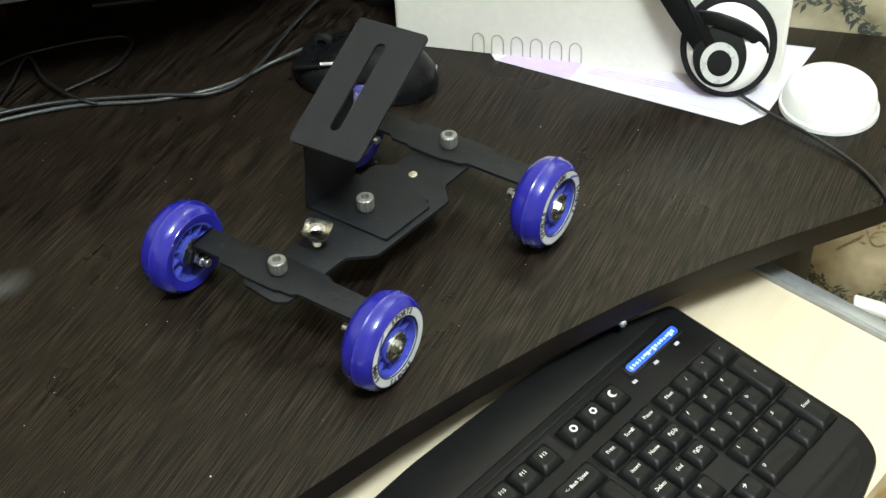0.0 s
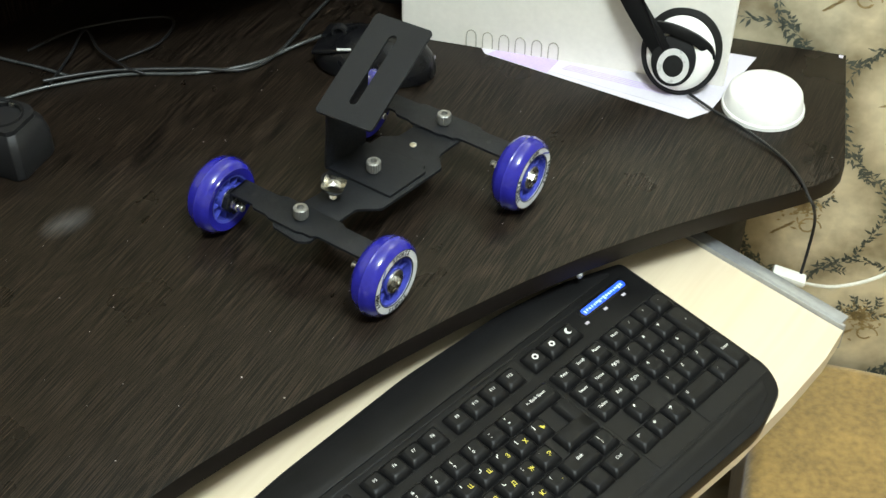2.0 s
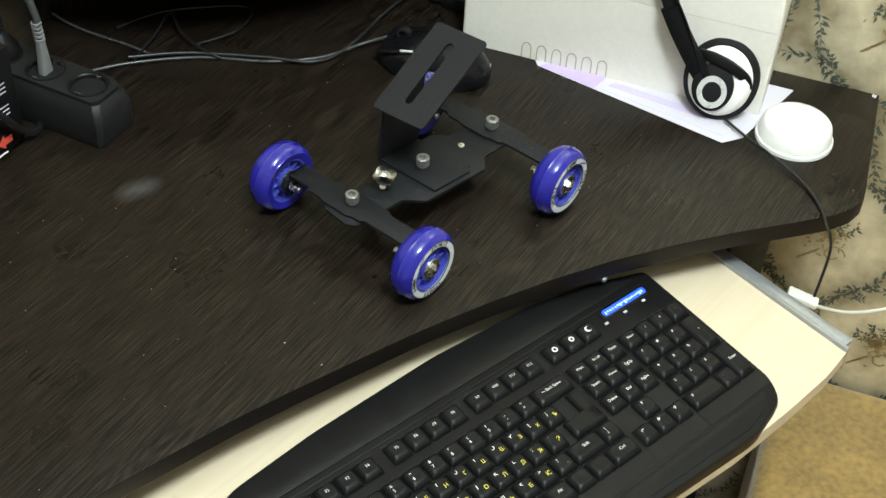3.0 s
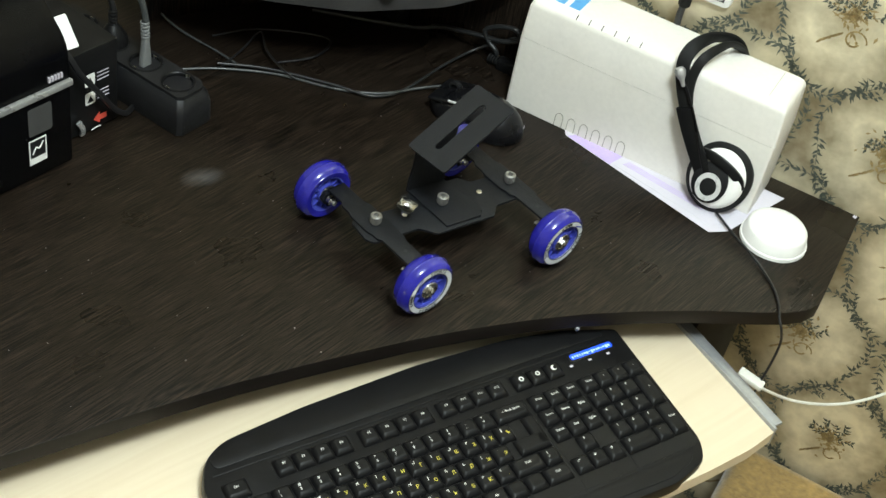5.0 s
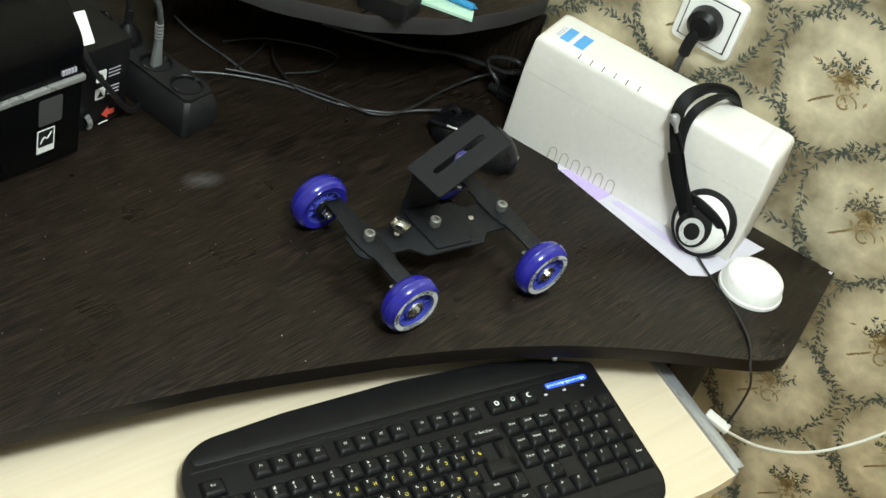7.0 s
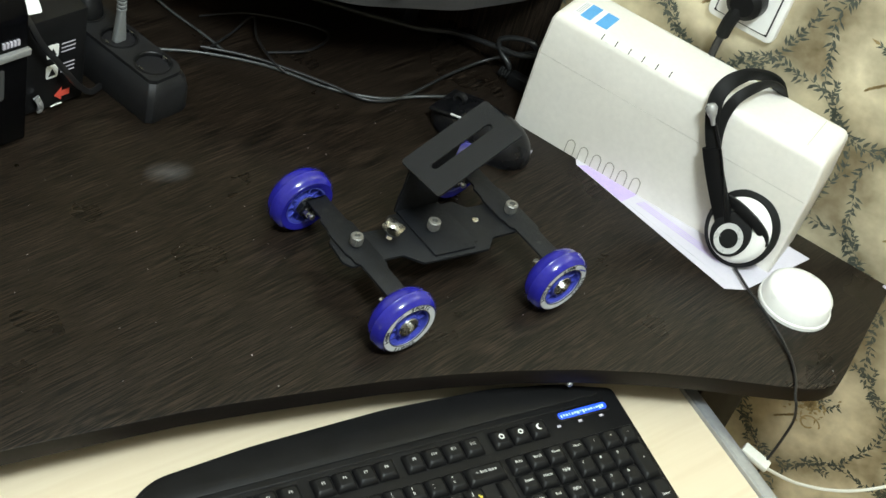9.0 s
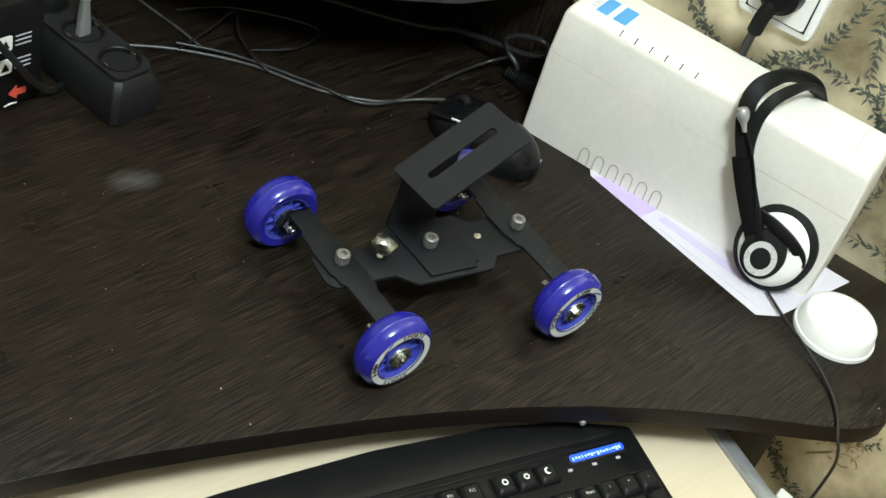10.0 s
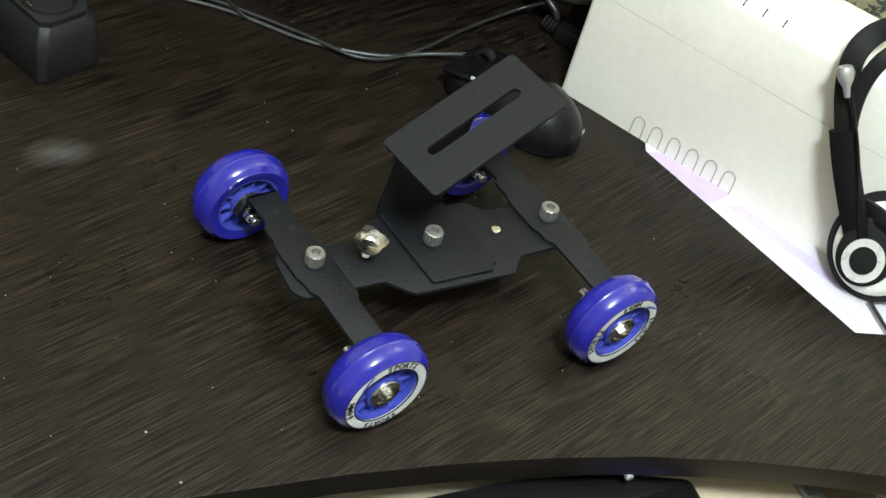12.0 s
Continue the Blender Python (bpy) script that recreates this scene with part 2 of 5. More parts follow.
def wallpaper_mat():
    """Satin gold-beige paper, each medallion of its print filled with pearly cream that fades towards the ring."""
    m = mat("gold-beige satin wallpaper", (0.46, 0.37, 0.20), 0.36, metal=0.25, bump=0.25, bump_scale=500)
    nt = m.node_tree
    b = nt.nodes["Principled BSDF"]
    co = nt.nodes.new("ShaderNodeTexCoord").outputs["Object"]

    def noise(scale, detail):
        n = nt.nodes.new("ShaderNodeTexNoise")
        n.inputs["Scale"].default_value, n.inputs["Detail"].default_value = scale, detail
        nt.links.new(co, n.inputs["Vector"])
        return n.outputs

    def vec(op, a, c, extra=None):
        n = nt.nodes.new("ShaderNodeVectorMath")
        n.operation = op
        nt.links.new(a, n.inputs[0])
        if isinstance(c, tuple):
            n.inputs[1].default_value = c
        elif c is not None:
            nt.links.new(c, n.inputs[1])
        if extra:
            n.inputs[2].default_value = extra
        return n.outputs["Value"] if op == "LENGTH" else n.outputs["Vector"]

    def mth(op, a, c):
        n = nt.nodes.new("ShaderNodeMath")
        n.operation = op
        for k, v in enumerate((a, c)):
            if isinstance(v, (int, float)):
                n.inputs[k].default_value = v
            else:
                nt.links.new(v, n.inputs[k])
        return n.outputs[0]

    hx, hz = MEDALLION_X * CM / 2, MEDALLION_Z * CM / 2
    wob = vec("MULTIPLY", noise(22, 4)["Color"], (0.055, 0.0, 0.055))
    near = []
    for k in (0, 1):
        at = vec("SUBTRACT", vec("ADD", co, wob), (MEDALLION_AT[0] * CM + k * hx + 0.0275, 0.0, MEDALLION_AT[1] * CM + k * hz + 0.0275))
        near.append(vec("LENGTH", vec("MULTIPLY", vec("WRAP", at, (hx, 1.0, hz), (-hx, -1.0, -hz)), (1.0, 0.0, 0.85)), None))
    r = mth("MINIMUM", near[0], near[1])
    glow = nt.nodes.new("ShaderNodeValToRGB")
    e = glow.color_ramp.elements
    e[0].position, e[0].color = 0.12, (0.45, 0.45, 0.45, 1)
    e[1].position, e[1].color = 0.82, (0.0, 0.0, 0.0, 1)
    mid = e.new(0.40)
    mid.color = (1, 1, 1, 1)
    nt.links.new(mth("MULTIPLY", r, 10.0), glow.inputs[0])
    tone = mth("ADD", mth("MULTIPLY", noise(9, 5)["Fac"], 0.55), mth("MULTIPLY", noise(70, 6)["Fac"], 0.30))
    value = mth("ADD", tone, mth("MULTIPLY", glow.outputs[0], 0.42))
    ramp = nt.nodes.new("ShaderNodeValToRGB")
    e = ramp.color_ramp.elements
    e[0].position, e[0].color = 0.30, (0.150, 0.108, 0.048, 1)
    e[1].position, e[1].color = 0.88, (0.76, 0.68, 0.48, 1)
    nt.links.new(value, ramp.inputs[0])
    nt.links.new(ramp.outputs[0], b.inputs["Base Color"])
    return m


PRINTER = mat("piano black plastic", (0.0025, 0.0025, 0.003), 0.2, noise_scale=30, vary=0.2, spec=0.1)
STRIP = mat("charcoal moulded plastic", (0.0125, 0.0125, 0.0135), 0.5, noise_scale=50, vary=0.3, bump=0.3, bump_scale=1500, spec=0.3)
# edge band paler than EDGE: lamplight on the shelf's front put into the colour
SHELFEDGE = mat("lamplit grey edge band", (0.026, 0.025, 0.025), 0.5, noise_scale=40, vary=0.3)
PLUSH = plush_mat()
WALLPAPER = wallpaper_mat()


# ---- mesh helpers (centimetres in, metres out) ----
def finish(name, bm, material, smooth=None):
    me = bpy.data.meshes.new(name)
    bmesh.ops.scale(bm, vec=(CM, CM, CM), verts=bm.verts)
    bmesh.ops.recalc_face_normals(bm, faces=bm.faces)
    bm.to_mesh(me)
    bm.free()
    me.materials.append(material)
    if smooth:
        me.shade_smooth()
        me.set_sharp_from_angle(angle=radians(smooth))
    return me


def part(name, bm, material, parent, label="", smooth=35):
    ob = new(name, finish(name, bm, material, smooth))
    ob.parent = parent
    if label:
        tagged(ob, label)
    return ob


def edge_banded(ob, band):
    """Gives the upright sides of a board their plain edge band."""
    ob.data.materials.append(band)
    for p in ob.data.polygons:
        if abs(p.normal.z) < 0.5:
            p.material_index = 1
    return ob


def thing(name, label, category, at=(0, 0, 0), turn=0.0, group="", kind=""):
    ob = new(name)
    ob.empty_display_size = 0.02
    ob.matrix_world = pose(at[0] * CM, at[1] * CM, at[2] * CM, 0, 0, turn)
    return tagged(ob, label, category, group, kind)


def single(name, bm, material, label, category, at=(0, 0, 0), turn=0.0, kind="", smooth=35):
    ob = new(name, finish(name, bm, material, smooth))
    ob.matrix_world = pose(at[0] * CM, at[1] * CM, at[2] * CM, 0, 0, turn)
    return tagged(ob, label, category, "", kind)


def box(bm, x0, x1, y0, y1, z0, z1, bevel=0.0, segs=2, m=None):
    r = bmesh.ops.create_cube(bm, size=1)
    vs = r["verts"]
    bmesh.ops.scale(bm, vec=(x1 - x0, y1 - y0, z1 - z0), verts=vs)
    bmesh.ops.translate(bm, vec=((x0 + x1) / 2, (y0 + y1) / 2, (z0 + z1) / 2), verts=vs)
    if bevel:
        es = list({e for v in vs for e in v.link_edges})
        out = bmesh.ops.bevel(bm, geom=es, offset=bevel, segments=segs, affect="EDGES", profile=0.5)
        vs = list({v for f in out["faces"] for v in f.verts} | {v for v in vs if v.is_valid})
    if m is not None:
        bmesh.ops.transform(bm, matrix=m, verts=vs)
    return bm


def rounded(pts, r, n=5):
    """A closed outline with its corners rounded; r is one radius or one a corner."""
    out = []
    k = len(pts)
    for i in range(k):
        p, a, c = Vector(pts[i]), Vector(pts[i - 1]), Vector(pts[(i + 1) % k])
        rad = r[i] if isinstance(r, (list, tuple)) else r
        u, v = (a - p), (c - p)
        t = min(rad, u.length * 0.48, v.length * 0.48)
        s, e = p + u.normalized() * t, p + v.normalized() * t
        if rad <= 0:
            out.append(p)
            continue
        for j in range(n + 1):
            q = j / n
            out.append(s * (1 - q) ** 2 + p * 2 * q * (1 - q) + e * q * q)
    return [(p.x, p.y) for p in out]


def slab(bm, outline, z0, z1, holes=(), bevel=0.0, m=None):
    """A plate of the outline's shape between two heights, with holes through it."""
    edges, vs = [], []
    for loop in (outline, *holes):
        ring = [bm.verts.new((x, y, z0)) for x, y in loop]
        vs += ring
        edges += [bm.edges.new((ring[i - 1], ring[i])) for i in range(len(ring))]
    if holes:
        fs = [g for g in bmesh.ops.triangle_fill(bm, use_beauty=True, edges=edges)["geom"] if isinstance(g, bmesh.types.BMFace)]
    else:
        fs = [bm.faces.new(vs)]
    out = bmesh.ops.extrude_face_region(bm, geom=fs)
    top = [g for g in out["geom"] if isinstance(g, bmesh.types.BMVert)]
    bmesh.ops.translate(bm, vec=(0, 0, z1 - z0), verts=top)
    allv = vs + top
    if bevel and not holes:
        tf = [f for f in bm.faces if all(v in set(top) for v in f.verts)]
        rim = [e for f in tf for e in f.edges]
        o = bmesh.ops.bevel(bm, geom=rim, offset=bevel, segments=2, affect="EDGES", profile=0.5)
        allv = [v for v in set(allv) | {v for f in o["faces"] for v in f.verts} if v.is_valid]
    if m is not None:
        bmesh.ops.transform(bm, matrix=m, verts=allv)
    return bm


def lathe(bm, profile, n=40, m=None, closed=False):
    """Turns a profile of (radius, height) round the z axis."""
    rings = []
    for r, z in profile:
        rings.append([bm.verts.new((r * math.cos(2 * math.pi * i / n), r * math.sin(2 * math.pi * i / n), z)) for i in range(n)] if r > 1e-6 else [bm.verts.new((0, 0, z))])
    pairs = list(zip(rings, rings[1:])) + ([(rings[-1], rings[0])] if closed else [])
    for a, b in pairs:
        for i in range(n):
            j = (i + 1) % n
            q = [a[i % len(a)], a[j % len(a)], b[j % len(b)], b[i % len(b)]]
            q = [v for k, v in enumerate(q) if v not in q[:k]]
            if len(q) > 2:
                bm.faces.new(q)
    if not closed:
        for ring, last in ((rings[0], False), (rings[-1], True)):
            if len(ring) > 2:
                bm.faces.new(ring if last else ring[::-1])
    if m is not None:
        bmesh.ops.transform(bm, matrix=m, verts=[v for r in rings for v in r])
    return bm


def smooth_path(pts, n=8):
    ps = [Vector(p) for p in pts]
    out = []
    for i in range(len(ps) - 1):
        a, b, c, d = ps[max(i - 1, 0)], ps[i], ps[i + 1], ps[min(i + 2, len(ps) - 1)]
        for j in range(n):
            t = j / n
            out.append(0.5 * (2 * b + (c - a) * t + (2 * a - 5 * b + 4 * c - d) * t * t + (3 * b - a - 3 * c + d) * t ** 3))
    return out + [ps[-1]]


def sweep(bm, pts, w, h=None, n=8, sides=10, flat_up=None, m=None):
    """A tube, or a flat strap where h is given, along a smoothed path."""
    path = smooth_path(pts, n)
    h = h or w
    rings, up = [], Vector(flat_up) if flat_up else Vector((0, 0, 1))
    for i, p in enumerate(path):
        t = (path[min(i + 1, len(path) - 1)] - path[max(i - 1, 0)]).normalized()
        side = t.cross(up)
        side = side.normalized() if side.length > 1e-3 else Vector((1, 0, 0))
        nrm = side.cross(t).normalized()
        if not flat_up:
            up = nrm
        ring = []
        for k in range(sides):
            a = 2 * math.pi * k / sides
            c, s = math.cos(a), math.sin(a)
            if h != w:
                c, s = math.copysign(abs(c) ** 0.5, c), math.copysign(abs(s) ** 0.5, s)
            ring.append(bm.verts.new(p + side * (c * w) + nrm * (s * h)))
        rings.append(ring)
    for a, b in zip(rings, rings[1:]):
        for k in range(sides):
            bm.faces.new((a[k], a[(k + 1) % sides], b[(k + 1) % sides], b[k]))
    bm.faces.new(rings[0][::-1])
    bm.faces.new(rings[-1])
    if m is not None:
        bmesh.ops.transform(bm, matrix=m, verts=[v for r in rings for v in r])
    return bm


def letters(bm, text, size, m, depth=0.006, centre=True, bold=0.0):
    """Flat raised characters, in centimetres, added to bm."""
    cu = bpy.data.curves.new("glyphs", "FONT")
    cu.body, cu.size, cu.resolution_u = text, size, 2
    cu.extrude = depth
    cu.offset = bold
    if centre:
        cu.align_x, cu.align_y = "CENTER", "CENTER"
    ob = bpy.data.objects.new("glyphs", cu)
    scene.collection.objects.link(ob)
    me = bpy.data.meshes.new_from_object(ob.evaluated_get(bpy.context.evaluated_depsgraph_get()))
    before = set(bm.verts)
    bm.from_mesh(me)
    bmesh.ops.transform(bm, matrix=m, verts=[v for v in bm.verts if v not in before])
    bpy.data.objects.remove(ob)
    bpy.data.meshes.remove(me)
    bpy.data.curves.remove(cu)
    return bm


def T(x, y, z, rx=0, ry=0, rz=0):
    return Matrix.LocRotScale((x, y, z), Euler([radians(a) for a in (rx, ry, rz)]), None)


B = bmesh.new


def loft(bm, rings, m=None):
    """Rounded rectangles (x0, x1, y0, y1, radius, z) joined from bottom to top and closed."""
    made = []
    for x0, x1, y0, y1, r, z in rings:
        made.append([bm.verts.new((x, y, z)) for x, y in rounded([(x0, y0), (x1, y0), (x1, y1), (x0, y1)], r, 4)])
    for p, q in zip(made, made[1:]):
        for i in range(len(p)):
            j = (i + 1) % len(p)
            bm.faces.new((p[i], p[j], q[j], q[i]))
    bm.faces.new(made[0][::-1])
    bm.faces.new(made[-1])
    if m is not None:
        bmesh.ops.transform(bm, matrix=m, verts=[v for r in made for v in r])
    return bm


# ---- setting ----
def wall(name, x0, x1, y0, y1, z0, z1, material, label):
    bm = B()
    box(bm, x0, x1, y0, y1, z0, z1)
    return single(name, bm, material, label, "wall", turn=WALL_TURN, kind="structure", smooth=None)


wall("wall_east", -110, 260, 46.6, 58, -75, 180, WALLPAPER, "gold-beige satin wallpaper with grey-green leaf garlands behind the desk")
wall("wall_north", -122, -110, -260, 58, -75, 180, PLASTER, "plain cream plastered wall behind the desk corner")
wall("wall_south", 260, 272, -260, 58, -75, 180, PLASTER, "plain cream plastered wall closing the room")
wall("wall_west", -122, 272, -272, -260, -75, 180, PLASTER, "plain cream plastered wall opposite the desk")
bm = B(); box(bm, -122, 272, -272, 58, 180, 190)
single("ceiling", bm, CEILING, "plain white painted ceiling over the room", "ceiling", turn=WALL_TURN, kind="structure", smooth=None)
bm = B(); box(bm, -122, 272, -272, 58, -85, -75)
single("floor", bm, FLOORING, "brown wooden floor under the desk", "floor", turn=WALL_TURN, kind="structure", smooth=None)

# printed garlands on the wallpaper
def leaf_at(bm, x, z, a, ln, wd):
    c, s = math.cos(a), math.sin(a)
    pts = [(0, 0), (ln * 0.4, wd), (ln, 0), (ln * 0.4, -wd)]
    bm.faces.new([bm.verts.new((x + p * c - q * s, 46.57, z + p * s + q * c)) for p, q in pts])


def sprig(bm, rnd, x, z, a, n, ln):
    """A small stalk with leaves in pairs."""
    for k in range(n):
        px, pz = x + k * 0.42 * math.cos(a), z + k * 0.42 * math.sin(a)
        leaf_at(bm, px, pz, a, 0.6, 0.05)
        for side in (-1, 1):
            if rnd.random() < 0.85:
                leaf_at(bm, px, pz, a + side * rnd.uniform(0.45, 1.1), ln * rnd.uniform(0.6, 1.1), rnd.uniform(0.10, 0.19))
        a += rnd.uniform(-0.12, 0.20)


def garlands():
    rnd = random.Random(5)
    bg, bb = B(), B()
    for i in range(-3, 8):
        for j in range(-6, 3):
            cx = MEDALLION_AT[0] + (i + 0.5 * (j % 2)) * MEDALLION_X
            cz = MEDALLION_AT[1] + j * MEDALLION_Z / 2
            if not -32 < cx < 95:
                continue
            # the leafy ring, thinner along its lower part
            steps = 72
            for k in range(steps):
                a = 2 * math.pi * k / steps
                bend = 0.45 * math.sin(3 * a + 0.6) + 0.25 * math.sin(7 * a)
                x, z = cx + (8.0 + bend) * math.cos(a), cz + (8.9 + bend) * math.sin(a)
                tang = math.atan2(8.9 * math.cos(a), -8.0 * math.sin(a))
                leaf_at(bg, x, z, tang, 0.8, 0.06)
                for side in (-1, 1):
                    for rep in range(2):
                        if rnd.random() < (0.42 if rep else 0.80):
                            leaf_at(bg, x + rnd.uniform(-.2, .2), z + rnd.uniform(-.2, .2), tang + side * rnd.uniform(0.35, 1.25),
                                    rnd.uniform(0.55, 1.25), rnd.uniform(0.10, 0.21))
            # sprigs turned in from the ring
            for a in (0.9, 2.3, 4.0):
                sprig(bg, rnd, cx + 7.6 * math.cos(a), cz + 8.4 * math.sin(a), a - 2.2, 5, 0.75)
            # the bouquet with its scrolled foot
            for k in range(120):
                a, r = rnd.uniform(0, 6.28), abs(rnd.gauss(0, 1.3))
                leaf_at(bb, cx + 1.1 * r * math.cos(a), cz + 0.6 + 0.9 * r * math.sin(a), rnd.uniform(0, 6.28), rnd.uniform(0.4, 1.1), rnd.uniform(0.08, 0.2))
            for k in range(34):
                q = k / 33
                a, r = 5.2 * q, 1.3 * (1 - 0.6 * q)
                leaf_at(bb, cx + 1.0 + r * math.cos(a), cz - 2.1 + r * math.sin(a), a + 1.57, 0.5, 0.10)
                leaf_at(bb, cx - 0.4 - 2.0 * q, cz - 1.6 - 1.9 * q, -2.3 + rnd.uniform(-.3, .3), 0.6, 0.12)
            for a in (0.25, 0.8, 1.35, 1.9, 2.5, 3.0):
                sprig(bg, rnd, cx + 1.0 * math.cos(a), cz + 0.6 + 0.9 * math.sin(a), a, 4 + rnd.randint(0, 2), 0.8)
    single("wallpaper_garland", bg, GREENLEAF, "grey-green printed leaf rings on the wallpaper", "wallpaper print", turn=WALL_TURN, kind="structure", smooth=None)
    single("wallpaper_flower", bb, BROWNLEAF, "bronze printed flower sprays on the wallpaper", "wallpaper print", turn=WALL_TURN, kind="structure", smooth=None)


garlands()

# the couch against the wall
couch = thing("couch", "low couch in tan plush against the papered wall", "couch", turn=WALL_TURN)
bm = B(); box(bm, 30, 190, -40, 46.2, -62, -40.3, bevel=2.0, segs=3); part("seat", bm, PLUSH, couch)
bm = B(); box(bm, 32, 188, -37, 45, -75, -62); part("base", bm, BLACK, couch, "dark wooden base")

# ---- desk ----
desk = thing("corner_desk", "corner desk in dark wenge laminate with a curved front edge", "desk")
front = [(-95, 0.1), (-60, 0.1), (-30, 0.15), (-19.5, 0.0), (-13.6, -0.4), (-8, -0.9), (-2, -1.5), (3.9, -2.4), (10, -3.6), (15.9, -5.1), (21.9, -7.1), (27.8, -9.4), (33.6, -12.0)]
corner = [(36.5, -13.2), (38.6, -13.7), (40.6, -13.5), (42.2, -12.6)]
outline = front + corner + [(55.6, -4.4), (-6.4, 105.6), (-10, 107), (-95, 60)]
bm = B(); slab(bm, outline, -1.8, 0, bevel=0.12)
edge_banded(part("desktop", bm, WENGE, desk), EDGE)
bm = B(); slab(bm, [(54.8, -4.5), (55.3, -4.3), (55.1, -3.9), (54.7, -4.1)], 0.0, 0.03); part("worn_chip", bm, PRINTGREY, desk, "pale worn chip at the corner")
bm = B(); box(bm, 32, 39, -6.5, 1.5, -75, -1.8, bevel=0.3); part("leg", bm, GREYBLACK, desk, "dark metal desk leg")
bm = B(); box(bm, -94, -91, 5, 55, -75, -1.8, bevel=0.2); part("side_panel", bm, WENGE, desk)
bm = B(); box(bm, -94, 28, 52, 54, -40, -1.8, bevel=0.2); part("back_panel", bm, WENGE, desk)

bm = B(); lathe(bm, [(0, 0), (0.22, 0), (0.28, 0.08), (0.28, 0.3), (0.2, 0.38), (0, 0.4)], 18, T(15.5, -4.75, -2.05, 100)); part("latch", bm, GALV, desk, "small steel latch under the edge")

# ---- pull-out tray ----
tray = thing("keyboard_tray", "pull-out keyboard tray in pale birch laminate under the desk", "tray")
tout = [(-70, 12), (-70, -21.5), (-30, -22.6), (6.6, -22.8), (13, -23.1), (20, -22.9), (25.5, -22.5), (29.2, -21.8), (29.2, 12)]
bm = B(); slab(bm, tout, -7.6, -6.0, bevel=0.06); part("board", bm, BIRCH, tray)
bm = B()
edge_line = [(-70, -21.5), (-30, -22.6), (6.6, -22.8), (13, -23.1), (20, -22.9), (25.5, -22.5), (29.2, -21.8)]
slab(bm, edge_line + [(x, y - 0.12) for x, y in edge_line[::-1]], -7.6, -5.99)
part("front_edge", bm, BIRCH, tray, "birch edge banding")
bm = B(); box(bm, 29.25, 29.55, -21.9, 10, -8.2, -5.6, bevel=0.05); box(bm, 29.55, 30.6, -21.5, 10, -5.95, -5.6, bevel=0.05); part("drawer_rail", bm, GALV, tray, "grey galvanised drawer rail")


# ---- wheeled camera dolly ----
dolly = thing("camera_dolly", "black steel camera dolly on four blue wheels on the desk", "camera dolly", at=(-1.24, 10.05, 0), turn=3.3)


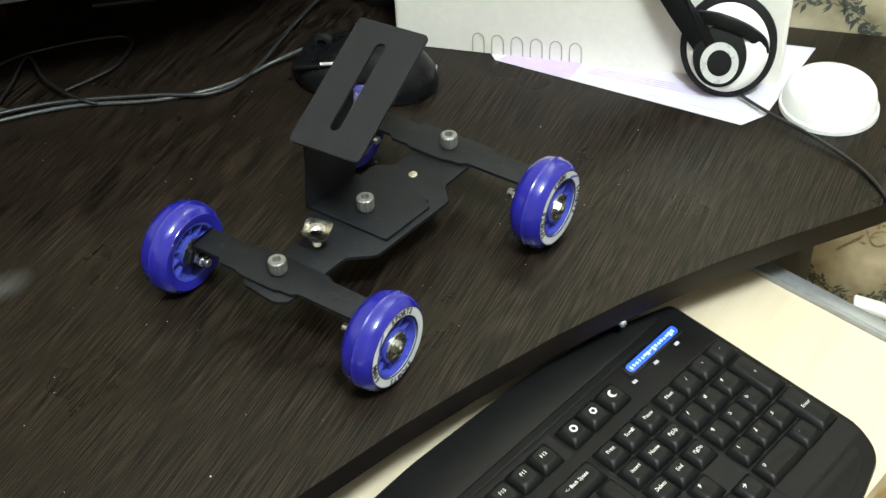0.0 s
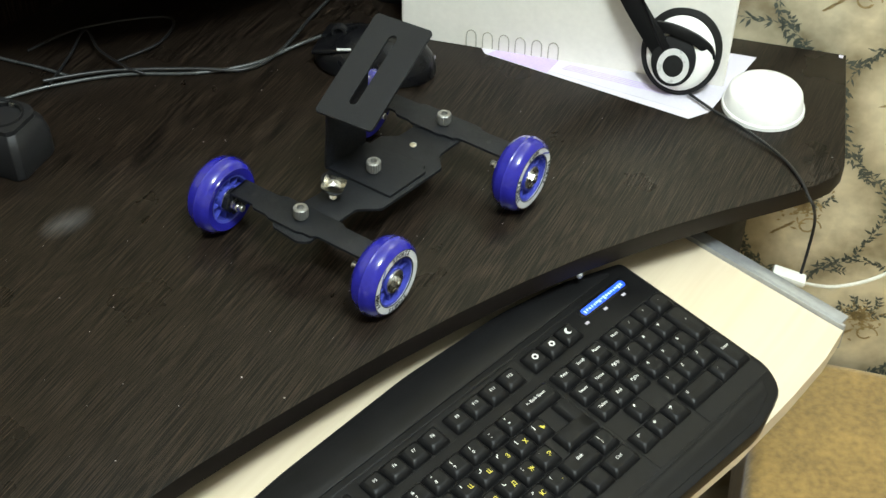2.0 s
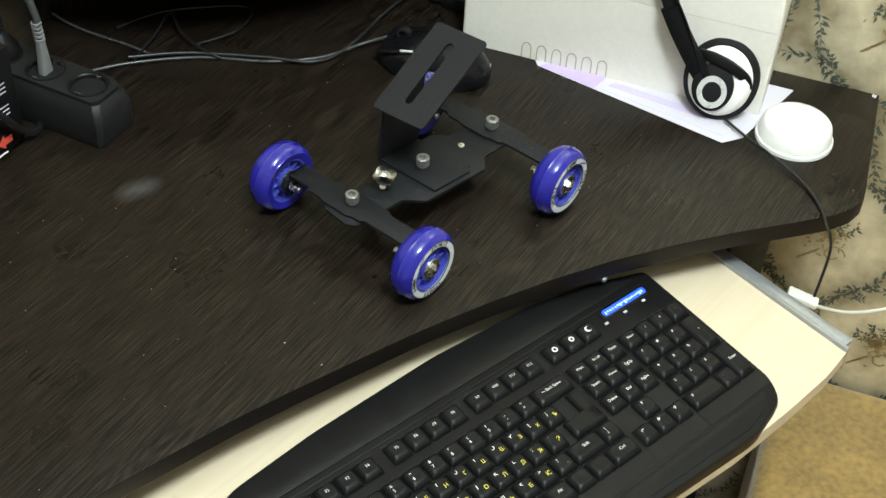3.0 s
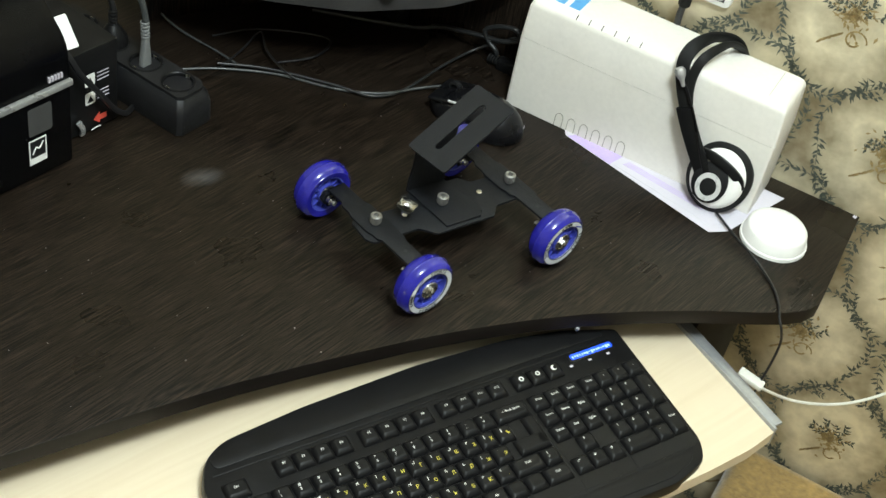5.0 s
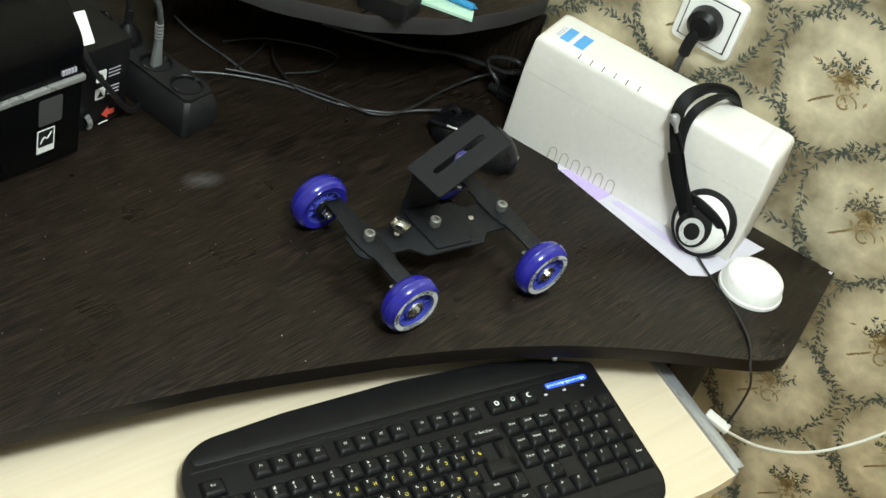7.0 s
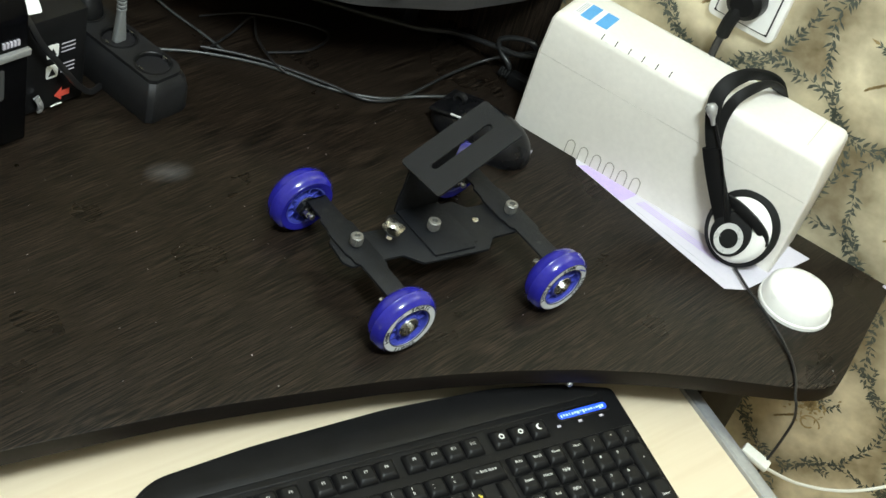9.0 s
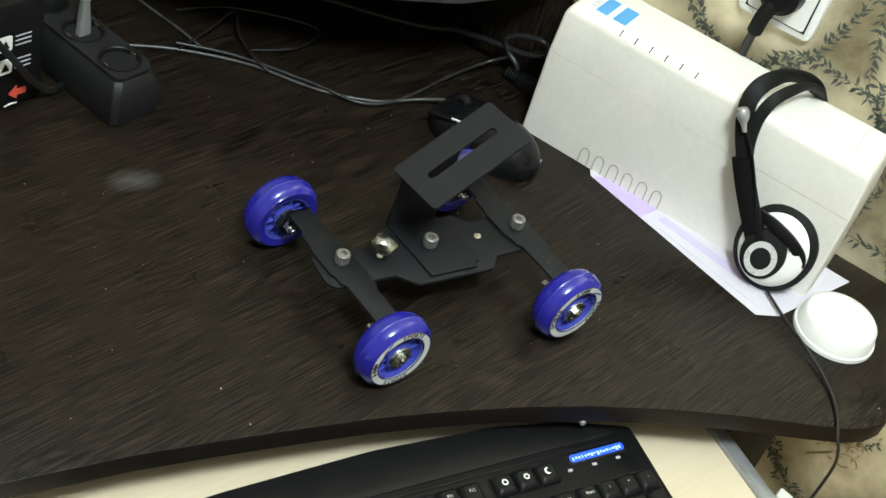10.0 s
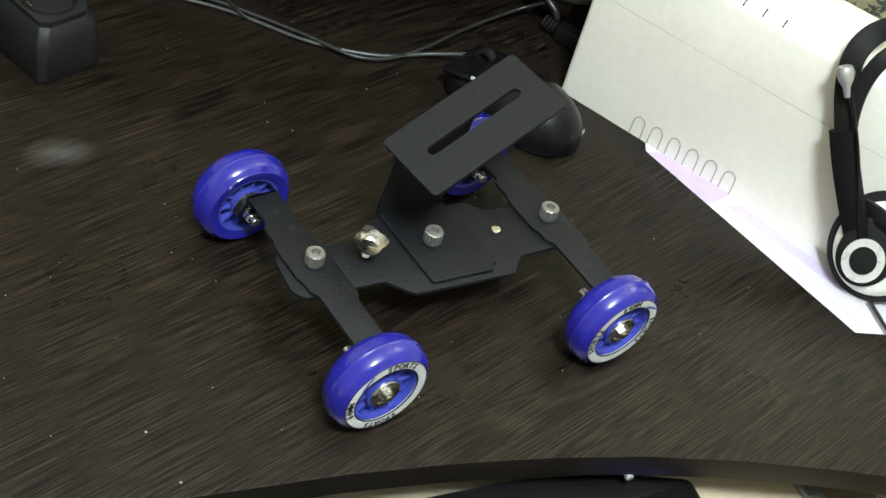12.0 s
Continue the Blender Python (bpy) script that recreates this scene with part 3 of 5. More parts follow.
def wheel_meshes():
    """Meshes of one wheel, its axle along local y, outer face at -y."""
    turn = T(0, 0, 0, 90)          # lathe axis z -> -y
    tyre = B()
    lathe(tyre, [(2.05, -1.02), (2.25, -1.12), (2.55, -1.14), (2.70, -1.15), (2.74, -1.08), (2.95, -0.93), (3.12, -0.6), (3.19, -0.2), (3.2, -0.05), (3.225, -0.02), (3.225, 0.02), (3.2, 0.05), (3.19, 0.2), (3.12, 0.6), (2.95, 0.93), (2.74, 1.08), (2.70, 1.15), (2.55, 1.14), (2.25, 1.12), (2.05, 1.02)], 56, turn, closed=True)
    rim = B()
    lathe(rim, [(1.92, -1.0), (2.07, -1.04), (2.07, 1.04), (1.92, 1.0), (1.86, 0.3), (1.86, -0.3)], 48, turn, closed=True)
    core = B()
    lathe(core, [(0.92, -0.96), (1.12, -0.96), (1.12, 0.96), (0.92, 0.96)], 32, turn, closed=True)
    lathe(core, [(0.9, 0.25), (1.95, 0.25), (1.95, 0.4), (0.9, 0.4)], 32, turn, closed=True)
    spoke = B()
    box(spoke, 0.95, 1.95, -0.72, 0.72, -0.11, 0.11, bevel=0.05)
    ring = B()
    lathe(ring, [(2.08, -1.11), (2.14, -1.165), (2.60, -1.165), (2.66, -1.11), (2.6, -1.0), (2.08, -1.0)], 56, T(0, 0, 0, -90), closed=True)
    edge = B()
    for r in (2.07, 2.66):
        lathe(edge, [(r - 0.03, -1.17), (r + 0.03, -1.17), (r + 0.03, -1.1), (r - 0.03, -1.1)], 56, T(0, 0, 0, -90), closed=True)
    bearing = B()
    lathe(bearing, [(0.0, -1.02), (0.44, -1.02), (0.46, -1.07), (0.60, -1.07), (0.62, -1.0), (0.72, -1.0), (0.74, -1.08), (0.94, -1.08), (0.98, -1.02), (0.98, 0.98), (0.86, 1.05), (0.0, 1.05)], 32, T(0, 0, 0, -90))
    nut = B()
    lathe(nut, [(0.0, -1.40), (0.36, -1.40), (0.46, -1.34), (0.46, -1.10), (0.48, -1.08), (0.48, -1.0), (0, -1.0)], 6, T(0, 0, 0, -90))
    lathe(nut, [(0.0, -1.46), (0.18, -1.46), (0.22, -1.42), (0.22, -1.3), (0, -1.3)], 14, T(0, 0, 0, -90))
    slash = B()
    for a0 in (112.0,):
        rows = []
        for k in range(7):
            f = k / 6
            a1, r = radians(a0 + 26 * f), 2.18 + 0.38 * (1 - f) ** 1.4
            rows.append((a1, r))
        for (a1, r1), (a2, r2) in zip(rows, rows[1:]):
            q = []
            for a, r, w in ((a1, r1, -0.08), (a2, r2, -0.08), (a2, r2, 0.08), (a1, r1, 0.08)):
                q.append((math.cos(a) * (r + w), -1.168, math.sin(a) * (r + w)))
            low = [slash.verts.new(c) for c in q]
            top = [slash.verts.new((x, y - 0.012, z)) for x, y, z in q]
            slash.faces.new(top)
            for i in range(4):
                slash.faces.new((low[i], low[(i + 1) % 4], top[(i + 1) % 4], top[i]))
    bmesh.ops.remove_doubles(slash, verts=slash.verts, dist=0.002)
    bmesh.ops.recalc_face_normals(slash, faces=slash.faces)
    text = []
    for word, start in (("SPORTS", 66.0), ("64MM", 178.0), ("SPORTS", 262.0)):
        tb = B()
        for i, ch in enumerate(word):
            a = start + (len(word) - 1) * 4.6 - i * 9.2
            r = 2.37
            letters(tb, ch, 0.53, T(0, 0, 0, 90) @ T(r * math.cos(radians(a)), r * math.sin(radians(a)), 1.165, 0, 0, a - 90), depth=0.014, bold=0.022)
        text.append(finish("lettering", tb, INK))
    return dict(tyre=finish("tyre", tyre, TYRE, 40), rim=finish("rim", rim, HUB, 35), core=finish("core", core, HUB, 35),
                spoke=finish("spoke", spoke, HUB, 35), ring=finish("printed_ring", ring, PRINT, 40), text=text, edge=finish("ring_edge", edge, INK, 40), slash=finish("ring_slash", slash, HUB),
                bearing=finish("bearing", bearing, STEEL, 30), nut=finish("axle_nut", nut, STEEL, 20))


WM = wheel_meshes()


def wheel(parent, x, y, side, arm_turn, spin):
    """side -1: outer face towards -y, +1: towards +y."""
    hub = new("wheel", WM["tyre"])
    hub.parent = parent
    hub.matrix_basis = pose(x * CM, y * CM, 3.2 * CM, 0, 0, arm_turn + (180 if side > 0 else 0)) @ pose(0, 0, 0, 0, spin, 0)
    tagged(hub, "translucent blue polyurethane wheel with a silver printed ring")
    for name, key in (("rim", "rim"), ("hub", "core"), ("printed_ring", "ring"), ("ring_edge", "edge"), ("bearing", "bearing"), ("axle_nut", "nut")):
        ob = new(name, WM[key])
        ob.parent = hub
    new("ring_slash", WM["slash"]).parent = hub
    for me in WM["text"]:
        new("lettering", me).parent = hub
    for k in range(10):
        ob = new("spoke", WM["spoke"])
        ob.parent = hub
        ob.matrix_basis = pose(0, 0, 0, 0, 36 * k, 0)
    return hub


ARM_TURN = 6.3
ARM_X = (0.20, 16.6)
knob_bm = B()
N = 36
prof = [(0.42, 0.0), (0.44, 0.16), (0.55, 0.20), (0.57, 0.28), (0.57, 0.98), (0.50, 1.06), (0.28, 1.06), (0.26, 0.66), (0.0, 0.66)]
lathe(knob_bm, prof, N)
for v in knob_bm.verts:
    r = math.hypot(v.co.x, v.co.y)
    if 0.545 < r:
        k = round(math.atan2(v.co.y, v.co.x) / (2 * math.pi / N))
        v.co.x *= 1.06 if k % 2 else 0.97
        v.co.y *= 1.06 if k % 2 else 0.97
KNOB = finish("thumb_knob", knob_bm, ALU, 25)


def knob(parent, x, y, z):
    ob = new("thumb_knob", KNOB)
    ob.parent = parent
    ob.matrix_basis = pose(x * CM, y * CM, z * CM)
    return tagged(ob, "knurled aluminium thumb knob with a hex socket")


# deck
deck = [(-1.2, -1.3), (-0.6, -2.05), (4.5, -2.05), (5.9, -3.5), (12.8, -3.65), (13.6, -2.75), (14.0, -2.4), (18.0, -2.3), (18.4, -1.6), (18.4, 1.0), (18.0, 1.7), (13.6, 1.8), (12.6, 2.9), (5.6, 2.9), (4.2, 1.4), (-0.6, 1.9), (-1.2, 1.3)]
bm = B(); slab(bm, rounded(deck, 0.22, 3), 4.02, 4.26, bevel=0.03); part("deck_plate", bm, POWDER, dolly)
for ax in ARM_X:
    arm = new("axle_arm"); arm.parent = dolly
    arm.matrix_basis = pose(ax * CM, 0, 0, 0, 0, ARM_TURN)
    shape = [(-1.0, -6.6), (1.0, -6.6), (1.0, -3.4), (1.3, -2.9), (1.3, 2.6), (1.0, 3.1), (1.0, 6.6), (-1.0, 6.6), (-1.0, 4.2), (-1.32, 3.9), (-1.32, 2.6), (-1.5, 2.2), (-1.5, -0.6), (-1.32, -1.0), (-1.32, -1.8), (-1.0, -2.2)]
    shape = [(x + 0.62, y) for x, y in shape]
    bm = B(); slab(bm, rounded(shape, 0.10, 2), 4.28, 4.52, bevel=0.03)
    for s in (-1, 1):
        box(bm, -0.38, 1.62, s * 6.5 - 0.12, s * 6.5 + 0.12, 2.3, 4.52, bevel=0.05)
    ob = part("arm_plate", bm, POWDER, arm)
    for hx, hy in ((0.6, -4.6), (0.6, 4.8), (0.9, 3.2)):
        bm = B(); lathe(bm, [(0, 4.525), (0.22, 4.525), (0.22, 4.46), (0, 4.46)], 16, T(hx, hy, 0)); part("bolt_hole", bm, INK, arm)
    for s in (-1, 1):
        bm = B()
        lathe(bm, [(0, -0.50), (0.36, -0.50), (0.44, -0.44), (0.44, -0.12), (0.52, -0.1), (0.52, 0), (0, 0)], 6, T(-0.2, s * 6.4, 3.25, -90 if s > 0 else 90))
        lathe(bm, [(0, -0.95), (0.24, -0.95), (0.28, -0.9), (0.28, -0.4), (0, -0.4)], 14, T(-0.2, s * 6.4, 3.25, -90 if s > 0 else 90))
        part("axle_bolt", bm, STEEL, arm, "zinc-plated axle bolt and nut")
        bm = B(); lathe(bm, [(0, 0), (0.8, 0), (0.86, 0.06), (0.86, 0.5), (0.8, 0.56), (0, 0.56)], 6, T(-0.1, s * 6.58, 3.2, -90 if s > 0 else 90)); part("spacer", bm, POWDER, arm)
    a = radians(ARM_TURN)
    for s in (-1, 1):
        y = s * 8.12
        wheel(dolly, ax + 0.15 - y * math.sin(a), y * math.cos(a), s, ARM_TURN, {(-1, 0): -8, (-1, 1): 84}.get((s, ARM_X.index(ax)), 40))
knob(dolly, 0.75, 0.15, 4.52)
knob(dolly, 17.15, -0.1, 4.52)
knob(dolly, 8.6, -0.1, 4.54)

# tilted camera mount: foot, upright, top plate with a slot
foot = [(6.5, 3.1), (7.2, -3.15), (11.5, -3.2), (11.55, -2.75), (12.0, -2.65), (11.0, 3.1)]
bm = B(); slab(bm, rounded(foot, 0.2, 3), 4.28, 4.52, bevel=0.03); mount = part("mount_foot", bm, POWDER, dolly, "black steel foot of the tilted camera mount")
Ld, Fd, BRd = Vector((3.8, 13.05, 11.0)), Vector((5.05, 8.1, 11.0)), Vector((13.35, 10.05, 14.85))
dm = pose(-1.24, 10.05, 0, 0, 0, 3.3).inverted()
Ld, Fd, BRd = dm @ Ld, dm @ Fd, dm @ BRd
ex = (BRd - Fd).normalized()
ey = (Ld - Fd).normalized()
ez = ex.cross(ey)
pm = Matrix((ex, ey, ez)).transposed().to_4x4()
pm.translation = Fd
LEN, WID = 9.7, 5.15
slot = []
for cx, a0 in ((7.9, -90), (1.9, 90)):
    for k in range(9):
        a = radians(a0 + 22.5 * k)
        slot.append((cx + 0.36 * math.cos(a), WID / 2 + 0.1 + 0.36 * math.sin(a)))
bm = B(); slab(bm, rounded([(0, 0), (LEN, 0), (LEN, WID), (0, WID)], 0.35, 4), -0.24, 0, holes=[slot], m=pm)
part("mount_plate", bm, POWDER, dolly, "tilted black steel plate with a long slot", smooth=20)
# upright between foot and plate, narrowed to a neck
bl = Fd + ey * WID
top0, top1 = bl + ex * 2.4, bl + ex * 7.2
poly = [(6.35, 4.35), (10.9, 4.35), (11.0, 5.4), (top1.x, top1.z - 0.3), (top0.x, top0.z - 0.3), (6.75, 9.6), (6.7, 7.6), (6.4, 5.6)]
bm = B(); slab(bm, rounded(poly, [0.1, 0.1, 1.0, 0.2, 0.2, 1.5, 1.5, 1.0], 4), -0.12, 0.12, m=T(0, 3.1, 0, 90))
part("mount_upright", bm, POWDER, dolly, "black steel upright with a narrowed neck")

# spare clamp screw lying on the deck
bm = B()
for k in range(5):
    lathe(bm, [(0, 0.15 * k), (0.25, 0.15 * k), (0.31, 0.15 * k + 0.07), (0.25, 0.15 * k + 0.15), (0, 0.15 * k + 0.15)], 18)
lathe(bm, [(0, 0.72), (0.34, 0.72), (0.66, 0.86), (0.72, 1.0), (0.66, 1.22), (0.66, 1.42), (0.58, 1.42), (0.56, 1.06), (0, 1.0)], 28)
flare = []
for k in range(40):
    a = 2 * math.pi * k / 40
    flare.append(((0.98 + 0.12 * math.cos(4 * a)) * math.cos(a + math.pi / 4), (0.98 + 0.12 * math.cos(4 * a)) * math.sin(a + math.pi / 4)))
bore = [(0.60 * math.cos(2 * math.pi * k / 20), 0.60 * math.sin(2 * math.pi * k / 20)) for k in range(20)]
first = len(bm.verts)
slab(bm, flare, 1.28, 1.42, holes=[bore])
bm.verts.ensure_lookup_table()
for v in bm.verts[first:]:
    v.co.z += max(0.0, math.hypot(v.co.x, v.co.y) - 0.65) * 0.25
single("clamp_screw", bm, CHROME, "shiny nickel clamp screw with a flared square head on the dolly", "screw", at=(2.85, 10.0, 3.72)).matrix_world = pose(0.0303, 0.1055, 0.0428, 7, -5, 30)
bm = B(); lathe(bm, [(0, 0), (0.3, 0), (0.34, 0.08), (0.3, 0.16), (0.16, 0.2), (0, 0.2)], 18)
rivet = part("rivet", bm, CHROME, dolly, "bright rivet"); rivet.matrix_basis = pose(0.134, 0.0, 0.0426)

# ---- dust on the desk ----
rnd = random.Random(11)
bm = B()
for k in range(110):
    x, y = rnd.uniform(-40, 44), rnd.uniform(-2, 40)
    if y < 2 - 0.3 * max(x, 0) or 0.87 * x + 0.49 * y > 30:
        continue
    r = rnd.uniform(0.015, 0.042) * (1.6 if rnd.random() < 0.1 else 1)
    n = rnd.randint(4, 6)
    pts = [(x + r * rnd.uniform(0.6, 1.3) * math.cos(6.283 * q / n), y + r * rnd.uniform(0.6, 1.3) * math.sin(6.283 * q / n)) for q in range(n)]
    slab(bm, pts, 0.004, 0.02)
single("dust_speck", bm, PRINTGREY, "pale dust specks scattered on the dark desktop", "dust", kind="stuff", smooth=None)

# ---- keyboard ----
kb = thing("keyboard", "black full-size keyboard with Latin and Cyrillic legends on the tray", "keyboard")
kb.matrix_world = pose(0, -7.63 * CM, -3.28 * CM, 4.2, 0, 0)
PITCH = 1.905
body = [(-25.8, -13), (-25.8, 0.6), (-24.6, 3.2), (-22.4, 4.6), (-14, 5.4), (-1.5, 5.8), (8.8, 5.3), (15, 4.2), (20.6, 2.3), (20.5, -12.6), (19.4, -14.8), (15.2, -15.9), (2.5, -15.4), (-10, -15.2), (-22, -15.6), (-25.2, -14.6)]
bm = B(); slab(bm, rounded(body, [0.5, 1, 1.2, 1.5, 1, 1, 1, 1, 0.6, 0.8, 1.2, 1.2, 2, 2, 1.5, 1], 4), -2.1, -0.5, bevel=0.35)
kbody = part("case", bm, BLACK, kb)
bm = B(); box(bm, -24.5, 19.0, 1.3, 1.55, -0.52, -0.44, bevel=0.03); part("ridge", bm, BLACK, kb)
bm = B(); slab(bm, rounded([(-24.2, 3.0), (-22.0, 4.1), (-14, 4.8), (-1.5, 5.1), (8.8, 4.7), (15, 3.6), (18.8, 2.3), (18.6, 1.9), (-24.0, 1.9)], 0.6, 4), -0.52, -0.38, bevel=0.1); part("rear_panel", bm, BLACK, kb, "smooth black rear panel")
bm = B(); slab(bm, rounded([(-25.0, -13.6), (19.0, -13.2), (18.0, -14.4), (15.0, -15.2), (2.5, -14.8), (-10, -14.6), (-22, -15.0), (-24.8, -14.2)], 0.5, 3), -0.52, -0.42, bevel=0.05); part("palm_rest", bm, BLACK, kb)
well_bm = B()
for x0, x1, y0, y1 in ((-22.6, 6.0, -13.0, -1.8), (6.35, 12.3, -13.0, -1.8), (12.5, 20.0, -13.0, -1.8), (-19.4, -11.5, -1.1, 1.1), (-10.6, -2.7, -1.1, 1.1), (-2.0, 5.9, -1.1, 1.1)):
    box(well_bm, x0, x1, y0, y1, -0.5, -0.47)
part("key_well", well_bm, BLACK, kb)

KEYMESH = {}


def keycap_mesh(w, d=1.0):
    key = (round(w, 2), d)
    if key not in KEYMESH:
        bm = B()
        a, b = w * PITCH / 2 - 0.04, d * PITCH / 2 - 0.04
        ta, tb = a - 0.28, b - 0.30
        prof = [(a, b, 0, -0.45, 0.15), (a - 0.05, b - 0.05, 0, -0.25, 0.15), (ta, tb, 0.08, 0.04, 0.25), (ta - 0.10, tb - 0.10, 0.08, 0.06, 0.22), (max(ta - 0.4, 0.1), max(tb - 0.4, 0.1), 0.08, 0.0, 0.1)]
        rings = []
        for hx, hy, oy, z, r in prof:
            rings.append([bm.verts.new((x, y + oy, z)) for x, y in rounded([(-hx, -hy), (hx, -hy), (hx, hy), (-hx, hy)], r, 2)])
        for p, q in zip(rings, rings[1:]):
            for i in range(len(p)):
                j = (i + 1) % len(p)
                bm.faces.new((p[i], p[j], q[j], q[i]))
        bm.faces.new(rings[-1])
        KEYMESH[key] = finish("key", bm, KEYCAP, 50)
    return KEYMESH[key]


LEGENDMESH = {}


def legend_mesh(text, size, material, bold=False):
    key = (text, size, material.name)
    if key not in LEGENDMESH:
        bm = B()
        letters(bm, text, size, Matrix.Identity(4), depth=0.008)
        LEGENDMESH[key] = finish("legend", bm, material)
    return LEGENDMESH[key]


def key(x, y, w=1.0, d=1.0, latin="", cyr="", centre="", low="", mesh=None, size=0.52):
    ob = new("key", mesh or keycap_mesh(w, d))
    ob.parent = kb
    ob.matrix_basis = pose(x * CM, y * CM, 0)
    hw, hd = w * PITCH / 2, d * PITCH / 2
    def put(text, dx, dy, sz, m):
        lg = new("legend", legend_mesh(text, sz, m))
        lg.parent = ob
        lg.matrix_basis = pose(dx * CM, dy * CM, 0.035 * CM)
    if latin:
        put(latin, -hw + 0.62, hd - 0.58, size, LEGEND)
    if low:
        put(low, -hw + 0.62, -hd + 0.85, size, LEGEND)
    if cyr:
        put(cyr, hw - 0.66, -hd + 0.85, size, YELLOW)
    if centre:
        put(centre, 0.0, 0.15, 0.36, LEGEND)
    return ob


X0 = -22.55
YD, YQ, YA, YZ, YS = -2.85, -4.78, -6.70, -8.62, -10.55
key(-23.2, -0.75, 1.25, centre="Esc")
for j in range(12):
    key(-18.35 + j * PITCH + (0.95 if j > 3 else 0) + (0.70 if j > 7 else 0), -0.1, centre="F%d" % (j + 1))
for j, g in enumerate(("@", "O", "C")):
    ob = key(7.1 + j * 1.95, -0.1)
    bm = B()
    if j == 2:
        slab(bm, [(0.30 * math.cos(radians(60 + 24 * k)), 0.30 * math.sin(radians(60 + 24 * k))) for k in range(12)] + [(0.12 + 0.22 * math.cos(radians(300 - 18 * k)), 0.22 * math.sin(radians(300 - 18 * k))) for k in range(12)], 0.0, 0.02)
    else:
        lathe(bm, [(0.15, 0.0), (0.27, 0.0), (0.27, 0.02), (0.15, 0.02)], 6 if j else 16, closed=True)
    sym = part("legend", bm, LEGEND, ob); sym.matrix_basis = pose(0, 0.001, 0.0004)
shifted = ["~", "!", "@", "#", "$", "%", "^", "&", "*", "(", ")", "_", "+"]
plain = ["`", "1", "2", "3", "4", "5", "6", "7", "8", "9", "0", "-", "="]
for i in range(13):
    key(X0 + (i + 0.5) * PITCH, YD, latin=shifted[i], low=plain[i], size=0.40)
key(X0 + 14 * PITCH, YD, 2.0, centre="<- Back Space")
key(X0 + 0.75 * PITCH, YQ, 1.5, centre="Tab")
for i, (la, cy) in enumerate(zip("QWERTYUIOP[]", "ЙЦУКЕНГШЩЗХЪ")):
    key(X0 + (i + 2.0) * PITCH, YQ, latin=la, cyr=cy)
key(X0 + 0.875 * PITCH, YA, 1.75, centre="Caps Lock")
for i, (la, cy) in enumerate(zip("ASDFGHJKL;'", "ФЫВАПРОЛДЖЭ")):
    key(X0 + (i + 2.25) * PITCH, YA, latin=la, cyr=cy)
key(X0 + 1.125 * PITCH, YZ, 2.25, centre="Shift")
for i, (la, cy) in enumerate(zip("ZXCVBNM<>?", "ЯЧСМИТЬБЮ.")):
    key(X0 + (i + 2.75) * PITCH, YZ, latin=la, cyr=cy)
key(X0 + 13.125 * PITCH, YZ, 1.75, centre="Shift")
key(X0 + 14.5 * PITCH, YZ, latin="|", low="/", size=0.4)
# the tall Enter key
bm = B()
for x0, x1, y0, y1 in ((-2.1, 1.42, -0.92, 0.92), (-0.02, 1.42, -0.90, 2.85)):
    loft(bm, [(x0, x1, y0, y1, 0.12, -0.45), (x0 + 0.05, x1 - 0.05, y0 + 0.05, y1 - 0.05, 0.15, -0.25), (x0 + 0.27, x1 - 0.27, y0 + 0.36, y1 - 0.2, 0.22, 0.03), (x0 + 0.36, x1 - 0.36, y0 + 0.45, y1 - 0.3, 0.2, 0.045)])
ent_mesh = finish("key", bm, KEYCAP, 40)
ob = key(X0 + 15 * PITCH - 1.45, YA, mesh=ent_mesh, centre="Enter")
xs = 0.0
for w, t in ((1.5, "Ctrl"), (1.1, ""), (1.25, "Alt"), (6.2, ""), (1.25, "Alt"), (1.1, ""), (1.1, ""), (1.5, "Ctrl")):
    key(X0 + (xs + w / 2) * PITCH, YS, w, centre=t)
    xs += w
for r, names in ((YD, ("Print", "Scroll", "Pause")), (YQ, ("Insert", "Home", "PgUp")), (YA, ("Delete", "End", "PgDn"))):
    for i, t in enumerate(names):
        key(7.42 + i * PITCH, r, centre=t)
key(7.42 + PITCH, YZ, latin="↑", size=0.6)
for i, t in enumerate("←↓→"):
    key(7.42 + i * PITCH, YS, latin=t, size=0.6)
NX, NY = 13.45, (YD, YQ, YA, YZ, YS)
for r, txt in ((0, ("Num", "/", "*", "-")), (1, "789"), (2, "456"), (3, "123")):
    for i, t in enumerate(txt):
        key(NX + i * 1.86, NY[r], latin=t if r else "", centre="" if r else t, size=0.46)
key(NX + 3 * 1.86, NY[1] - 1.86 / 2, 1.0, 2.0, centre="+")
key(NX + 3 * 1.86, NY[3] - 1.86 / 2, 1.0, 2.0, centre="Enter")
key(NX + 1.86 / 2, NY[4], 2.0, latin="0", size=0.46)
key(NX + 2 * 1.86, NY[4], latin=".", size=0.46)
